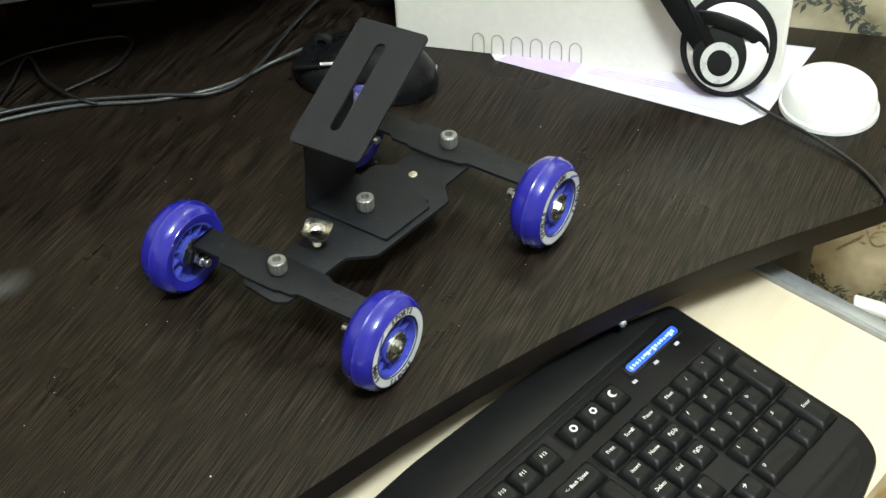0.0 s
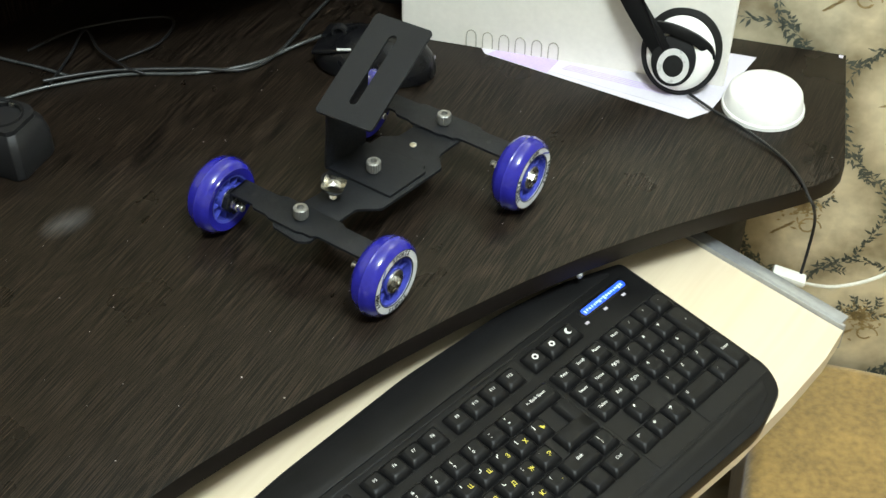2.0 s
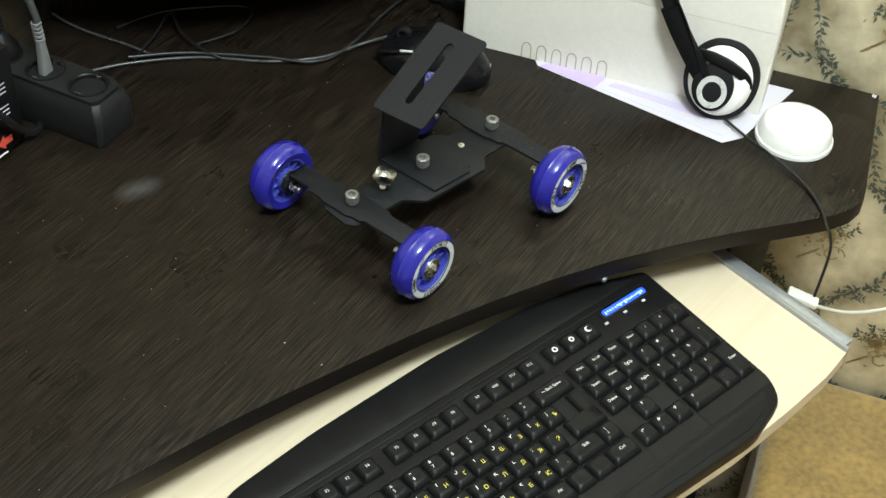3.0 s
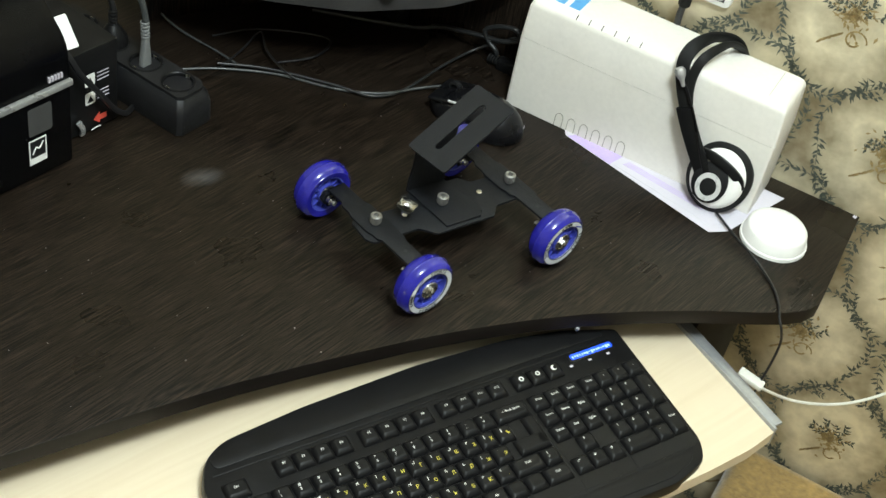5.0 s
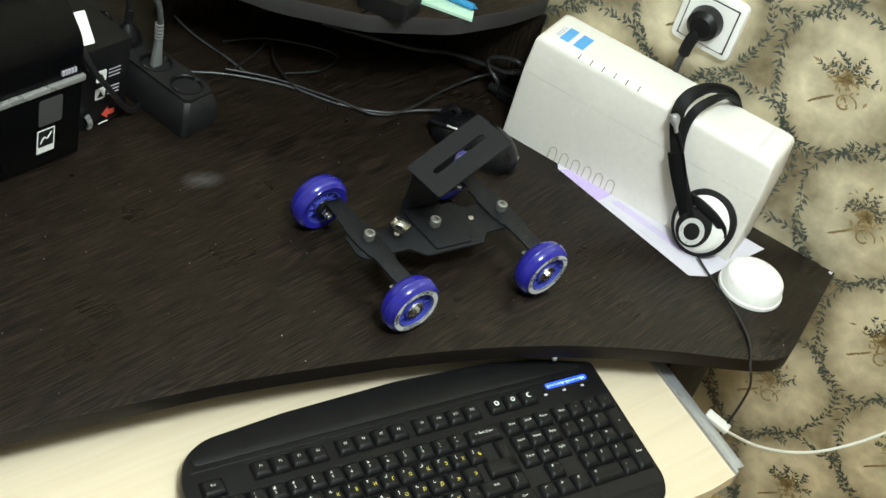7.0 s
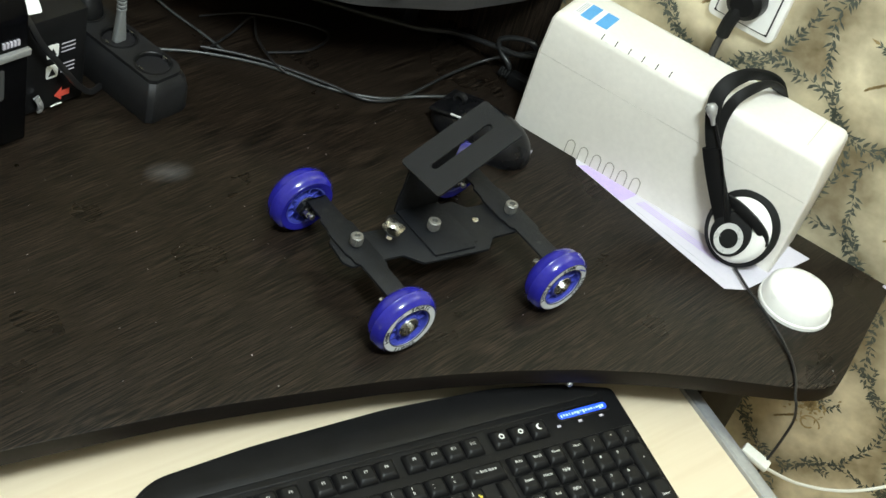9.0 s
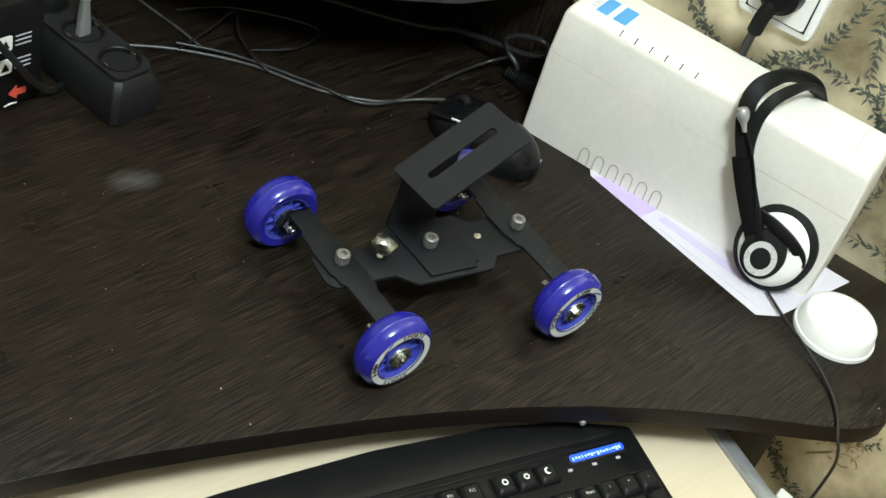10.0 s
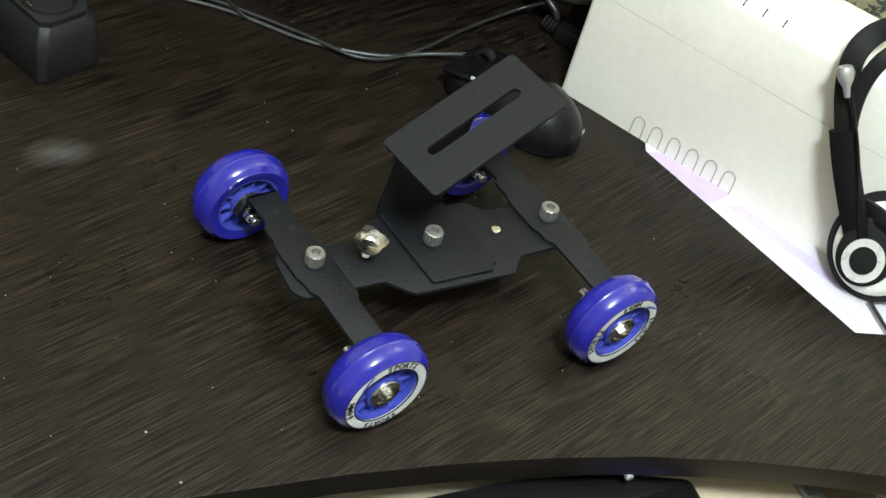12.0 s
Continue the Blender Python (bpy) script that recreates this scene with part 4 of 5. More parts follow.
# lit display
bm = B(); slab(bm, rounded([(13.3, 0.1), (19.1, 0.1), (19.1, 1.15), (13.3, 1.15)], 0.45, 4), -0.5, -0.42, bevel=0.03); part("display_bezel", bm, GLOSS, kb)
bm = B(); slab(bm, rounded([(13.6, 0.3), (18.8, 0.3), (18.8, 0.98), (13.6, 0.98)], 0.3, 4), -0.43, -0.405); disp = part("display", bm, LCD, kb, "lit blue indicator display")
rnd = random.Random(3)
for k in range(16):
    x = 13.9 + k * 0.30
    bm = B(); a, h = rnd.uniform(0.05, 0.13), rnd.uniform(0.12, 0.26)
    box(bm, x - a, x + a, 0.64 - h + 0.1 * (k % 2), 0.64 + h * 0.5, -0.405, -0.395); part("display_mark", bm, LCDMARK, disp)
for k in range(3):
    bm = B(); box(bm, 13.0 + k * 2.3, 13.4 + k * 2.3, -0.35, -0.12, -0.49, -0.475); part("indicator_mark", bm, PRINTGREY, kb)


# ---- power supply unit ----
ups = thing("uninterruptible_power_supply", "ivory plastic uninterruptible power supply standing on the desk", "power supply", turn=WALL_TURN)
ups.scale = (1, 1, 0.977)
case_o = rounded([(-10.9, 37.6), (20.3, 37.6), (20.3, 45.2), (-10.9, 45.2)], 0.35, 4)
bm = B(); slab(bm, case_o, 0.05, 9.58); part("lower_case", bm, BEIGE, ups)
bm = B(); slab(bm, rounded([(-10.84, 37.66), (20.24, 37.66), (20.24, 45.14), (-10.84, 45.14)], 0.35, 4), 9.58, 9.63); part("seam", bm, SEAM_SHADE, ups)
bm = B(); loft(bm, [(-10.9, 20.3, 37.6, 45.2, 0.35, 9.63), (-10.65, 20.05, 37.6, 45.2, 0.4, 13.9), (-10.55, 19.95, 37.68, 45.12, 0.5, 14.3), (-10.35, 19.75, 37.88, 44.92, 0.6, 14.66), (-10.0, 19.4, 38.25, 44.6, 0.6, 14.88), (-9.7, 19.1, 38.6, 44.2, 0.6, 14.92)])
part("upper_case", bm, BEIGE, ups)
bm = B(); box(bm, 17.5, 17.55, 38.6, 44.2, 14.91, 14.928); part("panel_joint", bm, SEAM_SHADE, ups)
for k in range(6):
    x = -5.0 + k * 1.56
    bm = B(); box(bm, -0.06, 0.06, -0.34, 0.34, -0.05, 0.05, bevel=0.02, m=T(x, 38.0, 14.70, 38, 0, 0)); part("vent_slit", bm, INK, ups)
    bm = B(); box(bm, x + 0.35, x + 0.85, 37.72, 38.1, 14.15, 14.55, bevel=0.1); part("vent_rib", bm, BEIGE, ups)
    xa = -3.9 + k * 1.6
    # arch outlines drawn in the shaded ivory, in place of real grooves
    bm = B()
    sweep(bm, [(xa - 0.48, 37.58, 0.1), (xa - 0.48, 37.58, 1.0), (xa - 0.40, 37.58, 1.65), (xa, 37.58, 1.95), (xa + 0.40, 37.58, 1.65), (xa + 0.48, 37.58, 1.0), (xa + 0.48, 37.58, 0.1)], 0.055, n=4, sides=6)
    part("vent_arch", bm, SEAM_SHADE, ups)
bm = B(); box(bm, -9.2, -5.2, 38.9, 42.2, 14.925, 14.945); st = part("sticker", bm, WHITE, ups, "white and blue printed sticker")
for x0, x1, y0, y1 in ((-8.4, -7.2, 39.0, 42.1), (-6.6, -5.25, 39.0, 42.1)):
    bm = B(); box(bm, x0, x1, y0, y1, 14.945, 14.955); part("printed_band", bm, SKYBLUE, st)
for k in range(3):
    bm = B(); box(bm, -9.05 + 0.2 * k, -8.95 + 0.2 * k, 39.3, 41.8, 14.945, 14.955); part("lettering_bar", bm, PRINTGREY, st)

# ---- headset ----
hs = thing("headset", "black and white headset hung over the ivory power supply", "headset", turn=WALL_TURN)
hs.scale = (1, 1, 0.977)
cupm = T(16.0, 36.2, 4.1, 72, 0, 0) @ T(0, 0, 0, 0, 0, 0)
def cup(bm, prof, n=44, sx=0.92, m=cupm, closed=False):
    return lathe(bm, prof, n, m @ Matrix.Diagonal((sx, 1.06, 1, 1)), closed=closed)
bm = B(); cup(bm, [(2.2, -1.5), (3.4, -1.45), (3.95, -0.95), (3.95, -0.2), (3.5, 0.3), (2.2, 0.35)]); part("ear_pad", bm, RUBBER, hs, "black foam ear pad")
bm = B(); cup(bm, [(0.0, 0.2), (3.2, 0.2), (3.35, 0.45), (3.1, 0.95), (2.6, 1.25), (0, 1.35)]); part("ear_shell", bm, WHITE, hs, "white plastic ear shell")
bm = B(); cup(bm, [(0.0, 1.0), (2.35, 1.0), (2.3, 1.5), (2.0, 1.62), (0, 1.62)], sx=0.86, m=cupm @ T(-0.5, -0.5, 0)); part("ear_cover", bm, GREYBLACK, hs, "black oval ear cover")
bm = B(); cup(bm, [(1.0, 1.6), (1.55, 1.6), (1.55, 1.72), (1.0, 1.72)], m=cupm @ T(-0.45, -0.95, 0), closed=True); part("silver_ring", bm, PEARL, hs)
bm = B(); cup(bm, [(0.0, 1.62), (0.98, 1.62), (0.98, 1.66), (0, 1.74)], m=cupm @ T(-0.45, -0.95, 0)); part("hub_cap", bm, RUBBER, hs)
bm = B(); sweep(bm, [(13.6, 36.0, 6.6), (15.0, 35.4, 6.9), (16.8, 35.3, 6.4), (18.2, 35.6, 5.3), (18.6, 35.7, 4.2)], 0.55, 0.30, flat_up=(0, -1, 0.3)); part("yoke", bm, BLACK, hs)
bm = B(); sweep(bm, [(14.9, 35.2, 4.0), (13.6, 35.6, 5.6), (11.6, 36.0, 8.2), (10.0, 36.3, 10.8), (8.7, 36.6, 13.4), (8.1, 36.9, 15.6), (8.3, 38.0, 17.0), (9.2, 40.2, 17.5), (10.4, 42.6, 17.0), (11.6, 44.4, 15.8), (12.3, 46.0, 13.6)], 0.78, 0.24, flat_up=(0, -1, 0.05)); part("headband", bm, RUBBER, hs)
bm = B(); sweep(bm, [(10.3, 36.35, 10.6), (9.7, 36.6, 12.6), (9.5, 36.9, 14.6), (9.8, 37.4, 16.4), (10.6, 39.4, 17.2), (11.5, 41.8, 17.0), (12.2, 43.6, 15.9), (12.6, 45.6, 14.0)], 0.55, 0.2, flat_up=(0, -1, 0.05)); part("inner_band", bm, RUBBER, hs, "black padded inner band")
bm = B(); sweep(bm, [(9.9, 36.05, 10.9), (11.2, 35.8, 8.8), (12.8, 35.45, 6.6), (14.4, 35.1, 4.6)], 1.0, 0.34, flat_up=(0, -1, 0.05)); part("slider", bm, BLACK, hs, "smooth black band slider")
bm = B(); sweep(bm, [(15.9, 34.3, 2.0), (15.4, 34.5, 3.4), (13.6, 35.1, 6.4), (11.9, 35.5, 9.6), (10.4, 35.8, 12.0), (9.2, 36.0, 13.6)], 0.14, n=6); part("microphone_boom", bm, GLOSS, hs)
bm = B(); lathe(bm, [(0, -1.2), (0.2, -1.2), (0.26, -0.5), (0.5, 0.0), (0.62, 0.55), (0.45, 0.95), (0, 1.05)], 20, T(8.5, 35.9, 14.5, -4, -30, 0)); part("microphone", bm, SILVER, hs, "silver microphone capsule")
bm = B(); sweep(bm, [(38.9, 2.0, 0.6), (38.5, -0.9, 0.5), (38.3, -4.0, 0.45), (37.9, -7.3, 0.3), (37.1, -10.1, 0.2), (35.8, -12.3, 0.16), (34.6, -13.7, 0.16), (34.5, -14.4, -0.5), (35.3, -14.5, -2.8), (35.2, -14.6, -5.6), (34.3, -14.9, -8.6), (33.4, -15.3, -11.0), (33.0, -15.4, -16.0)], 0.14, n=8, m=T(0, 0, 0, 0, 0, -WALL_TURN)); part("cord", bm, CABLE, hs, "thin black cord running over the desk edge")

# ---- papers under the power supply ----
ppr = thing("paper_sheets", "white and lilac printed paper sheets pressed under the power supply", "paper")
bm = B(); slab(bm, [(30.9, 20.1), (36.4, 0.1), (38.6, -0.6), (49.0, 1.4), (46.5, 6.0), (33.0, 24.0)], 0.01, 0.035); part("sheet", bm, PAPER, ppr)
bm = B(); slab(bm, [(31.0, 19.9), (32.7, 13.8), (35.2, 14.4), (33.0, 19.5)], 0.036, 0.05); part("lilac_strip", bm, LILAC, ppr)
for k in range(4):
    f = k * 0.28
    bm = B(); slab(bm, [(34.2 + f, 13.2), (38.0 + f, 3.4), (38.12 + f, 3.42), (34.32 + f, 13.22)], 0.072, 0.078); part("printed_line", bm, LILAC, ppr)
bm = B(); slab(bm, [(33.0, 14.0), (37.2, 0.8), (39.6, 0.9), (39.0, 8.0)], 0.05, 0.07); part("top_sheet", bm, PAPER, ppr)

# ---- round white lid ----
lid = thing("plastic_lid", "round white plastic lid turned upside down on the desk", "lid", at=(42.66, -3.6, 0))
bm = B(); lathe(bm, [(0, 2.22), (2.6, 2.18), (3.1, 2.05), (3.34, 1.75), (3.58, 0.5), (3.46, 0.45), (3.15, 1.65), (0, 1.9)], 64); part("dome", bm, WHITE, lid, smooth=40)
bm = B(); lathe(bm, [(3.50, 0.46), (3.66, 0.48), (3.74, 0.4), (3.76, 0.04), (3.50, 0.02)], 64, closed=True); part("rim", bm, WHITE, lid, smooth=40)

# ---- mouse ----
mouse = thing("computer_mouse", "black computer mouse behind the dolly with small light lettering", "mouse", at=(22.0, 25.9, 0.05), turn=28)
bm = B(); bmesh.ops.create_uvsphere(bm, u_segments=36, v_segments=20, radius=1)
for v in bm.verts:
    x, y, z = v.co
    ln = 5.9
    wd = 3.4 + 0.5 * y * y - 0.35 * math.exp(-((y + 0.1) / 0.35) ** 2)
    v.co = (x * wd, y * ln, max(z, -0.25) * (3.6 - 0.5 * y) * (1.0 if z > 0 else 0.5) + 0.45)
part("shell", bm, GLOSS, mouse)
bm = B()
for s in (-1, 1):
    box(bm, s * 1.3 - 1.2, s * 1.3 + 1.2, 1.0, 4.9, 2.75, 3.25, bevel=0.24, segs=3, m=T(0, 0, 0.1, -13, 0, 0))
part("buttons", bm, GLOSS, mouse, "glossy black mouse buttons")
bm = B(); lathe(bm, [(0.5, -0.35), (0.75, -0.3), (0.75, 0.3), (0.5, 0.35)], 20, T(0, 3.4, 3.15, 0, 90, 0), closed=True); part("scroll_wheel", bm, GREYBLACK, mouse)
bm = B()
for k in range(5):
    box(bm, -0.6 + k * 0.24, -0.46 + k * 0.24, -0.13, 0.13, -0.01, 0.02)
lg = part("lettering", bm, PRINTGREY, mouse, "small grey lettering"); lg.matrix_basis = pose(0.010, -0.0552, 0.0128, 72, 0, 10)

bm = B(); sweep(bm, [(-2.35, 1.5, 3.02), (-2.45, 2.1, 2.95), (-2.5, 2.8, 2.85)], 0.13, n=5, sides=8); part("side_trim", bm, PEARL, mouse, "pale grey trim strip")

# ---- power strip ----
strip = thing("power_strip", "black power strip with round sockets on the desk", "power strip", at=(-8.5, 35.0, 0), turn=23)
def strip_outline(inset):
    q = inset
    return rounded([(-2.75 + q, 22 - q), (-2.75 + q, 0.5 + q), (-2.2 + q, 0.05 + q), (2.2 - q, 0.0 + q), (2.85 - q, 1.1 + q), (2.85 - q, 22 - q)], [0.5, 0.12, 0.12, 0.9, 0.9, 0.5], 4)


wells = [(0.05, 3.1 + 4.9 * k) for k in range(4)]
bm = B()
rings = [[bm.verts.new((x, y, z)) for x, y in strip_outline(q)] for q, z in ((0.12, 0), (0.0, 0.25), (0.04, 2.5), (0.28, 3.6), (0.66, 4.15))]
for p, q in zip(rings, rings[1:]):
    for k in range(len(p)):
        bm.faces.new((p[k - 1], p[k], q[k], q[k - 1]))
bm.faces.new(rings[0][::-1])
bm.faces.new(rings[-1])
part("case", bm, STRIP, strip)
bm = B(); slab(bm, strip_outline(0.70), 4.15, 4.56, holes=[[(x + 1.78 * math.cos(2 * math.pi * k / 32), y + 1.78 * math.sin(2 * math.pi * k / 32)) for k in range(32)] for x, y in wells]); part("top_plate", bm, STRIP, strip)
for x, y in wells:
    bm = B(); lathe(bm, [(1.62, 4.16), (1.76, 4.16), (1.76, 4.56), (1.90, 4.58), (1.90, 4.64), (1.72, 4.66), (1.62, 4.56)], 36, T(x, y, 0), closed=True); part("socket_rim", bm, BLACK, strip)
    bm = B(); lathe(bm, [(0, 4.17), (1.6, 4.17), (1.6, 4.20), (0, 4.20)], 32, T(x, y, 0)); part("socket_well", bm, INK, strip)
    for side in (-1, 1):
        bm = B(); box(bm, x + side * 1.52 - 0.06, x + side * 1.52 + 0.06, y - 0.3, y + 0.3, 4.2, 4.66, bevel=0.03); part("earth_contact", bm, STEEL, strip)
plug = thing("mains_plug", "light grey mains plug standing in the power strip with its cable", "plug", at=(-8.5, 35.0, 0), turn=23)
bm = B(); loft(bm, [(-0.68, 0.68, -0.42, 0.42, 0.3, -0.35), (-0.64, 0.64, -0.42, 0.42, 0.3, 0.3), (-0.42, 0.42, -0.38, 0.38, 0.25, 2.4), (-0.36, 0.36, -0.36, 0.36, 0.25, 3.2)], m=T(0.05, 8.0, 4.6))
for q in range(5):
    lathe(bm, [(0.38, 0), (0.5, 0.05), (0.5, 0.25), (0.38, 0.3)], 14, T(0.05, 8.0 + 0.03 * q, 7.7 + 0.42 * q), closed=True)
part("plug_body", bm, PLUGGREY, plug)
bm = B(); sweep(bm, [(0.05, 8.0, 7.8), (0.2, 8.2, 10.2), (-0.3, 9.2, 13.0), (-2.5, 12.5, 15.0), (-7, 17.0, 14.5), (-12, 22, 10)], 0.36, n=6); part("plug_cable", bm, CABLE_LIGHT, plug)

black_plug = thing("mains_plug", "black mains plug standing in the power strip with its cable", "plug", at=(-8.5, 35.0, 0), turn=23)
bm = B(); lathe(bm, [(0, 4.22), (1.6, 4.22), (1.66, 4.5), (1.5, 5.6), (0.8, 6.6), (0.5, 7.0), (0, 7.0)], 28, T(0.05, 12.9, 0))
for q in range(5):
    lathe(bm, [(0.40, 0), (0.52, 0.05), (0.52, 0.22), (0.40, 0.28)], 14, T(0.05, 12.9, 6.9 + 0.4 * q), closed=True)
part("plug_body", bm, BLACK, black_plug)
bm = B(); sweep(bm, [(0.05, 12.9, 6.8), (0.0, 13.0, 9.6), (-1.2, 14.2, 11.6), (-4.5, 17.0, 11.4), (-9, 21, 7.0)], 0.34, n=6); part("plug_cable", bm, CABLE, black_plug)

# ---- printer ----
pr = thing("inkjet_printer", "black inkjet printer with a side ink tank and silver trim", "printer", at=(-22.6, 34.05, 0), turn=19.9)
bm = B(); box(bm, -42, 0, 0, 28, 0.3, 10.2, bevel=0.25); part("lower_body", bm, PRINTER, pr)
bm = B(); slab(bm, rounded([(0.2, 10.4), (0.2, 14.5), (4.5, 18.8), (27.5, 18.8), (27.5, 10.4)], [0.2, 1.5, 2, 1, 0.2], 4), -42, 0.0, m=Matrix(((0, 0, 1, 0), (1, 0, 0, 0), (0, 1, 0, 0), (0, 0, 0, 1)))); part("upper_body", bm, PRINTER, pr)
bm = B(); box(bm, -42, 0.1, -0.35, 0.2, 9.9, 10.6, bevel=0.12); part("trim_line", bm, SILVER, pr, "silver trim line")
bm = B(); slab(bm, rounded([(-5.2, 5.7), (-2.4, 5.7), (-2.4, 9.0), (-5.2, 9.0)], 0.3, 3), 0, 0.06, m=T(0, 0.02, 0, 90)); part("window", bm, DARKGLASS, pr, "smoked plastic window")
bm = B(); box(bm, -5.3, -3.2, -0.03, 0.02, 2.2, 5.2); stk = part("sticker", bm, LEGEND, pr, "small black and white square sticker")
bm = B(); box(bm, -5.15, -3.35, -0.045, -0.02, 3.0, 5.05); part("sticker_field", bm, INK, stk)
bm = B(); sweep(bm, [(-4.9, -0.06, 3.5), (-4.5, -0.06, 4.2), (-4.1, -0.06, 4.0), (-3.6, -0.06, 4.7)], 0.08, n=4, sides=6); part("sticker_mark", bm, LEGEND, stk)
for k in range(5):
    bm = B(); box(bm, -2.55 + 0.36 * k, -2.32 + 0.36 * k, -0.03, 0.25, 11.1, 11.65); part("lettering_bar", bm, PRINTGREY, pr)
bm = B(); box(bm, 0.3, 8.2, 2.6, 24, 0.3, 10.6, bevel=0.3); tank = part("ink_tank", bm, BLACK, pr, "black side ink tank")
for z in (3.8, 6.1):
    bm = B(); slab(bm, rounded([(3.8, z), (5.1, z), (5.1, z + 1.5), (3.8, z + 1.5)], 0.25, 3), 0, 0.04, m=T(0, 2.6, 0, 90)); lb = part("warning_label", bm, LEGEND, tank, "white warning label")
    bm = B(); slab(bm, [(4.05, z + 0.3), (4.85, z + 0.3), (4.45, z + 1.1)], 0, 0.03, m=T(0, 2.55, 0, 90)); part("label_mark", bm, INK, lb)
    for j in range(3):
        bm = B(); box(bm, 5.4, 6.9, 2.55, 2.6, z + 0.3 + 0.45 * j, z + 0.40 + 0.45 * j); part("label_line", bm, PRINTGREY, tank)
bm = B(); slab(bm, [(4.8, 1.6), (5.6, 0.9), (5.6, 1.3), (6.5, 1.3), (6.5, 1.95), (5.6, 1.95), (5.6, 2.35)], 0, 0.05, m=T(0, 2.56, 0, 90)); part("red_arrow", bm, RED, tank, "red arrow sticker")
bm = B(); sweep(bm, [(3.0, 2.2, 0.7), (2.9, 2.0, 1.6), (2.5, 2.1, 2.6)], 0.32, 0.16, n=5, flat_up=(0, -1, 0)); part("valve_lever", bm, SILVER, tank)
bm = B(); sweep(bm, [(4.2, 2.2, 0.75), (4.8, 2.1, 0.95), (5.4, 2.2, 0.8)], 0.07, n=4, sides=6); part("valve_mark", bm, LEGEND, tank)
bm = B(); sweep(bm, [(0.5, 3.2, 13.4), (0.9, 1.6, 12.2), (2.0, 1.0, 9.6), (4.2, 1.0, 6.4), (6.4, 1.3, 3.2), (8.6, 2.0, 1.0), (10.6, 3.0, 0.4)], 0.30, 0.22, n=6, flat_up=(0, -1, 0.3)); part("ink_tube", bm, CABLE, tank, "flat black ink tube")
tape = thing("tape_tag", "two white sticky tags on the printer's edge", "tag", at=(-22.6, 34.05, 0), turn=19.9)
for dx, r in ((-0.9, 14), (0.5, -6)):
    bm = B(); slab(bm, rounded([(-0.65, -1.7), (0.65, -1.7), (0.65, 1.7), (-0.65, 1.7)], 0.15, 2), 0, 0.05, m=T(0.9 + dx, 2.3 - 0.3 * dx, 14.2 + 0.1 * dx, 48, 0, r)); part("tag", bm, LEGEND, tape)

# ---- raised shelf at the back ----
shelf = thing("monitor_shelf", "raised dark laminate shelf with a rounded front above the desk", "shelf")
arc = [(-14.0, 60), (-11.0, 54), (-7.6, 46.8), (0.3, 39.4), (9.1, 34.4), (19.4, 32.2), (27.5, 32.9), (34.0, 34.6), (36.8, 37.5), (20, 66), (10, 80)]
bm = B(); slab(bm, rounded(arc, 1.5, 4), 12.0, 14.2, bevel=0.15); edge_banded(part("shelf_board", bm, WENGE, shelf), SHELFEDGE)
bm = B(); box(bm, -78, -13.2, 45.9, 46.5, 0.02, 12.0, bevel=0.1, m=T(0, 0, 0, 0, 0, WALL_TURN)); part("wall_panel", bm, WENGE, shelf, "dark laminate panel along the wall under the shelf")
bm = B(); box(bm, -6, 16, 56, 58, 0.02, 12.0, bevel=0.1); part("support_panel", bm, WENGE, shelf)
bm = B(); box(bm, 22.6, 24.4, 46.0, 54.0, 0.02, 12.0, bevel=0.2); part("support_leg", bm, GREYBLACK, shelf, "grey metal support leg")
bm = B(); slab(bm, rounded([(8.6, 36.0), (12.2, 32.3), (15.4, 34.0), (16.0, 40.0), (11.0, 42.0)], 0.4, 3), 14.22, 16.6, bevel=0.25)
single("black_case", bm, BLACK, "small black plastic case lying on the raised shelf", "case")
bm = B(); slab(bm, [(15.9, 36.2), (20.9, 31.4), (22.0, 33.0), (18.4, 38.2)], 14.22, 14.6, bevel=0.08)
single("mint_folder", bm, MINT, "pale mint plastic folder on the raised shelf", "folder")
bm = B(); lathe(bm, [(0, 0), (0.22, 0.5), (0.42, 0.6), (0.42, 9), (0, 9)], 14, T(22.2, 32.6, 15.05, 0, -90, -50)); 
single("ball_pen", bm, TEAL, "blue ball pen with a metal tip on the folder", "pen")

# ---- cables on the desk ----
def cable(label, pts, r, material):
    bm = B(); sweep(bm, pts, r, n=8, sides=8)
    return single("cable", bm, material, label, "cable", smooth=60)


cable("grey mouse cable lying across the desk to the mouse", [(-6.5, 45.5, 0.3), (-1.9, 44.2, 0.3), (4.0, 41.1, 0.28), (9.2, 36.4, 0.28), (14.0, 33.9, 0.28), (18.2, 33.2, 0.5), (20.6, 31.8, 1.3)], 0.16, CABLE_LIGHT)
cable("thin black cable lying across the desk towards the power supply", [(-2.0, 44.6, 0.8), (3.2, 41.9, 0.7), (9.0, 36.9, 0.6), (12.4, 33.6, 0.5), (16.4, 33.5, 0.4), (23.0, 36.0, 0.5), (27.0, 37.0, 0.9), (29.1, 36.7, 1.7), (30.6, 34.6, 3.6), (31.4, 32.9, 5.0), (32.2, 31.4, 4.6)], 0.17, CABLE_MID)
cable("black cable looping over the desk behind the power strip", [(-1.8, 44.0, 0.6), (2.0, 46.2, 1.0), (5.1, 48.2, 1.4), (4.4, 45.0, 1.0), (4.6, 41.0, 0.9), (5.5, 39.4, 0.5)], 0.13, CABLE)
cable("grey cable running back over the desk under the shelf", [(-6.0, 62, 3.0), (-5.1, 59.8, 1.5), (-3.4, 53.5, 0.4), (-0.7, 47.3, 0.3), (0.4, 44.3, 0.3)], 0.15, CABLE_LIGHT)
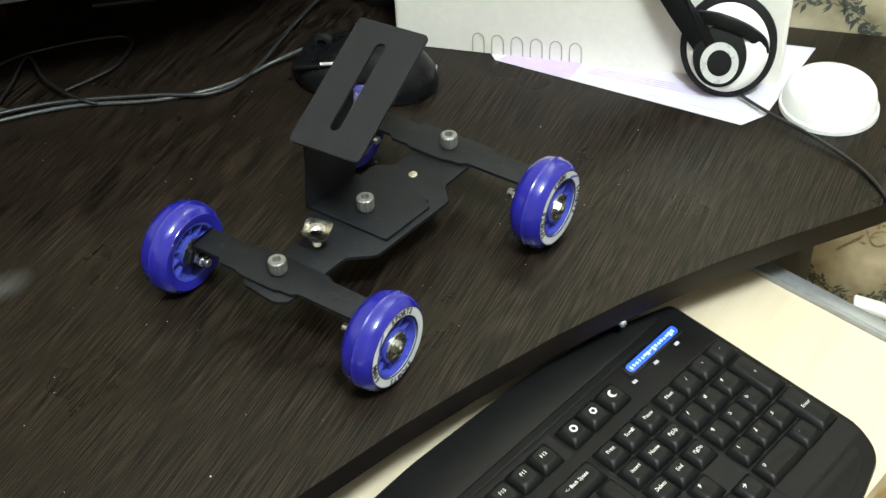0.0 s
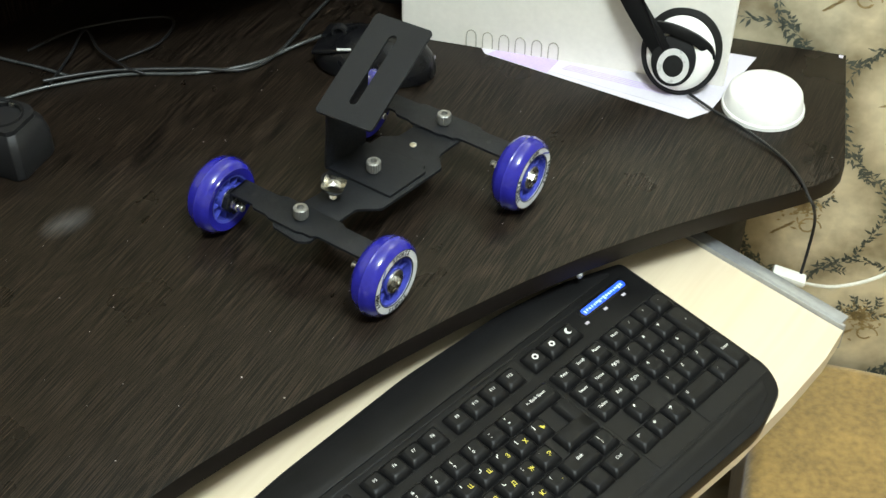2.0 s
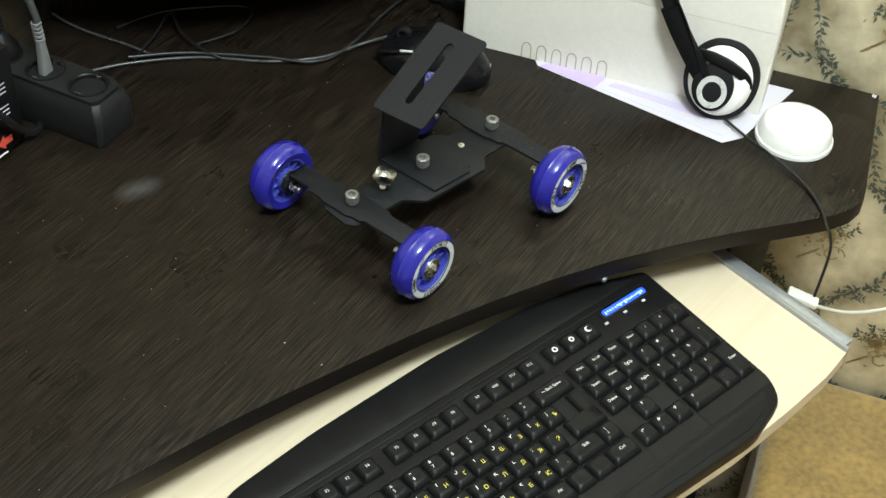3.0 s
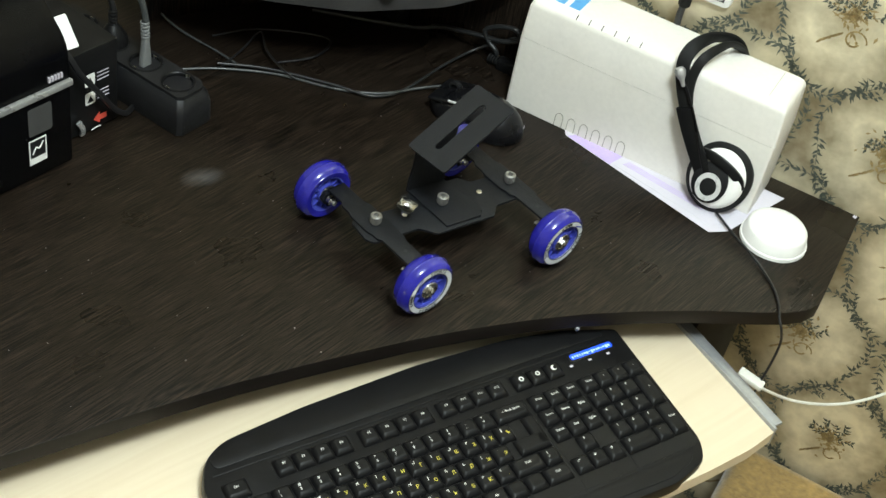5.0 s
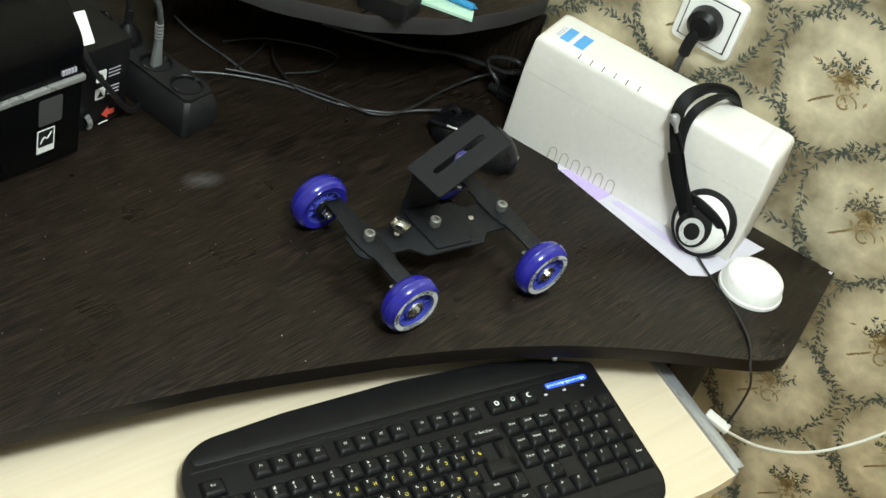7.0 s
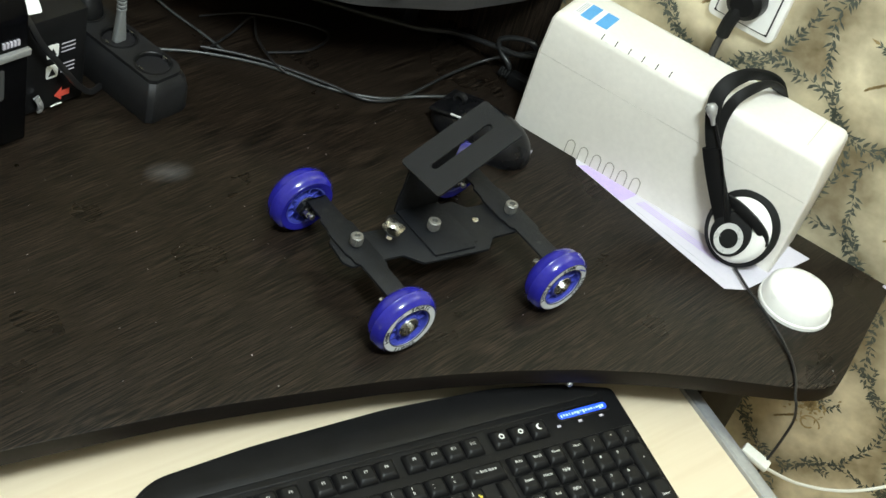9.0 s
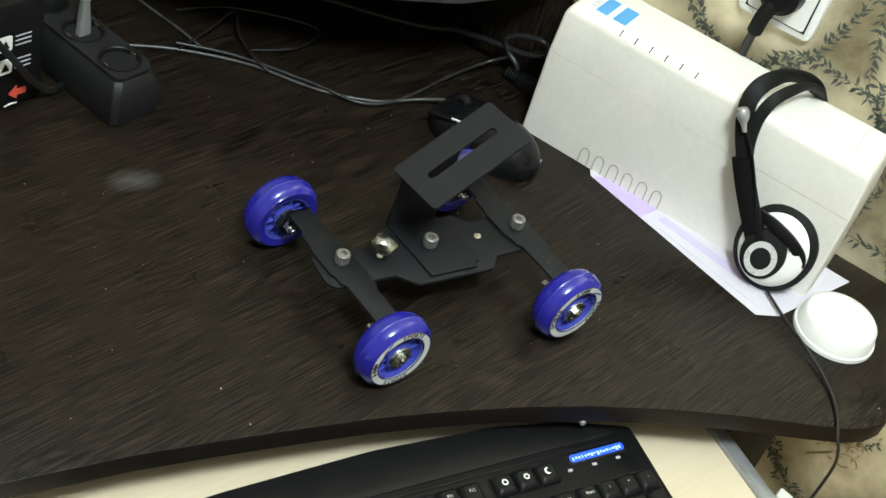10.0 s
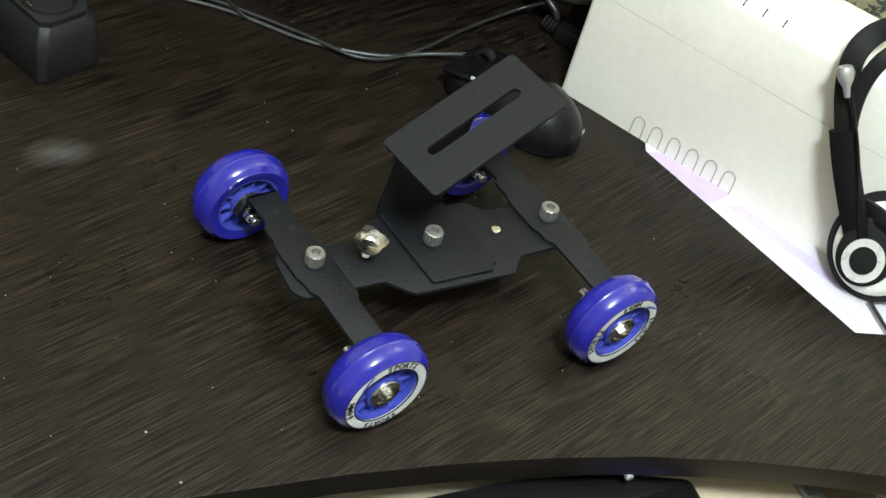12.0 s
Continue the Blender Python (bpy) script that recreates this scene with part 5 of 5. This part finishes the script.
cable("black cable lying under the raised shelf", [(0.0, 50.5, 0.3), (6.0, 50.2, 0.3), (13, 46.0, 0.3), (10.0, 43.0, 0.3), (5.0, 43.2, 0.3)], 0.14, CABLE)
cable("thick black mains cable coiled beside the power supply", [(14.0, 52.0, 0.45), (20.0, 47.5, 0.5), (24.0, 44.0, 1.0), (26.6, 41.4, 2.1), (29.2, 36.9, 3.2), (30.4, 34.4, 3.8), (31.6, 32.8, 4.8), (31.1, 33.3, 6.0), (30.0, 35.3, 5.4), (29.2, 36.6, 4.2), (29.6, 36.0, 2.9), (30.1, 35.1, 2.2), (30.3, 34.8, 1.6)], 0.30, CABLE_MID)
cp = thing("cable_plug", "black ribbed plug end lying beside the power supply", "plug", at=(30.9, 33.7, 0.02), turn=30)
bm = B(); box(bm, -0.75, 0.75, -1.9, 0.9, 0, 1.5, bevel=0.3); part("plug_body", bm, BLACK, cp)
for k in range(4):
    bm = B(); lathe(bm, [(0.40, 0), (0.60, 0.04), (0.60, 0.2), (0.40, 0.24)], 16, T(0, 0.95 + 0.34 * k, 0.85, -90), closed=True); part("strain_rib", bm, RUBBER, cp)

# ---- wall socket with plug ----
ws = thing("wall_socket", "white double-framed wall socket on the papered wall", "socket", at=(0, 0, 1.35), turn=WALL_TURN)
bm = B(); slab(bm, rounded([(1.7, 16.6), (9.1, 16.6), (9.1, 23.8), (1.7, 23.8)], 0.9, 5), -46.55, -45.6, bevel=0.3, m=T(0, 0, 0, 90)); part("frame", bm, WHITE, ws)
bm = B(); slab(bm, rounded([(2.6, 17.5), (8.2, 17.5), (8.2, 22.9), (2.6, 22.9)], 0.4, 4), 45.4, 45.7, m=T(0, 0, 0, 90) @ Matrix.Scale(-1, 4, (0, 0, 1))); part("insert", bm, WHITE, ws)
bm = B()
for q in ((2.45, 8.35, 17.35, 17.5), (2.45, 8.35, 22.9, 23.05), (2.45, 2.6, 17.35, 23.05), (8.2, 8.35, 17.35, 23.05)):
    box(bm, q[0], q[1], 45.52, 45.62, q[2], q[3])
part("shadow_gap", bm, INK, ws)
wp = thing("wall_plug", "black angled mains plug in the wall socket with its cable", "plug", at=(0, 0, 1.35), turn=WALL_TURN)
bm = B(); lathe(bm, [(0, 0), (1.9, 0), (2.0, 0.3), (1.8, 1.6), (1.2, 2.2), (0, 2.3)], 32, T(5.3, 45.3, 20.4, 90)); part("plug_body", bm, BLACK, wp)
bm = B(); sweep(bm, [(5.2, 43.8, 20.0), (4.8, 43.4, 18.2), (4.6, 43.8, 16.4)], 0.72, n=5); part("plug_neck", bm, RUBBER, wp)
bm = B(); sweep(bm, [(4.6, 43.8, 16.6), (4.3, 44.6, 14.0), (4.2, 45.9, 10.0), (4.2, 46.0, 3.0)], 0.4, n=6); part("plug_cable", bm, CABLE, wp)

WHITE_PATH = [(34.6, -14.9, -9.0), (40.9, -15.6, -13.3), (47.3, -16.8, -15.6), (53.5, -17.6, -16.3), (59.8, -18.6, -14.6), (66, -20, -10)]

# ---- white cable with its connector past the tray ----
wc = thing("white_usb_cable", "white cable with a flat connector hanging beside the tray", "cable")
bm = B(); box(bm, -1.5, 1.5, -0.65, 0.65, -0.35, 0.35, bevel=0.2, m=T(33.6, -14.2, -8.0, 0, 10, -62)); part("connector", bm, CABLE_WHITE, wc)
bm = B(); sweep(bm, WHITE_PATH, 0.18, n=8); part("cord", bm, CABLE_WHITE, wc)
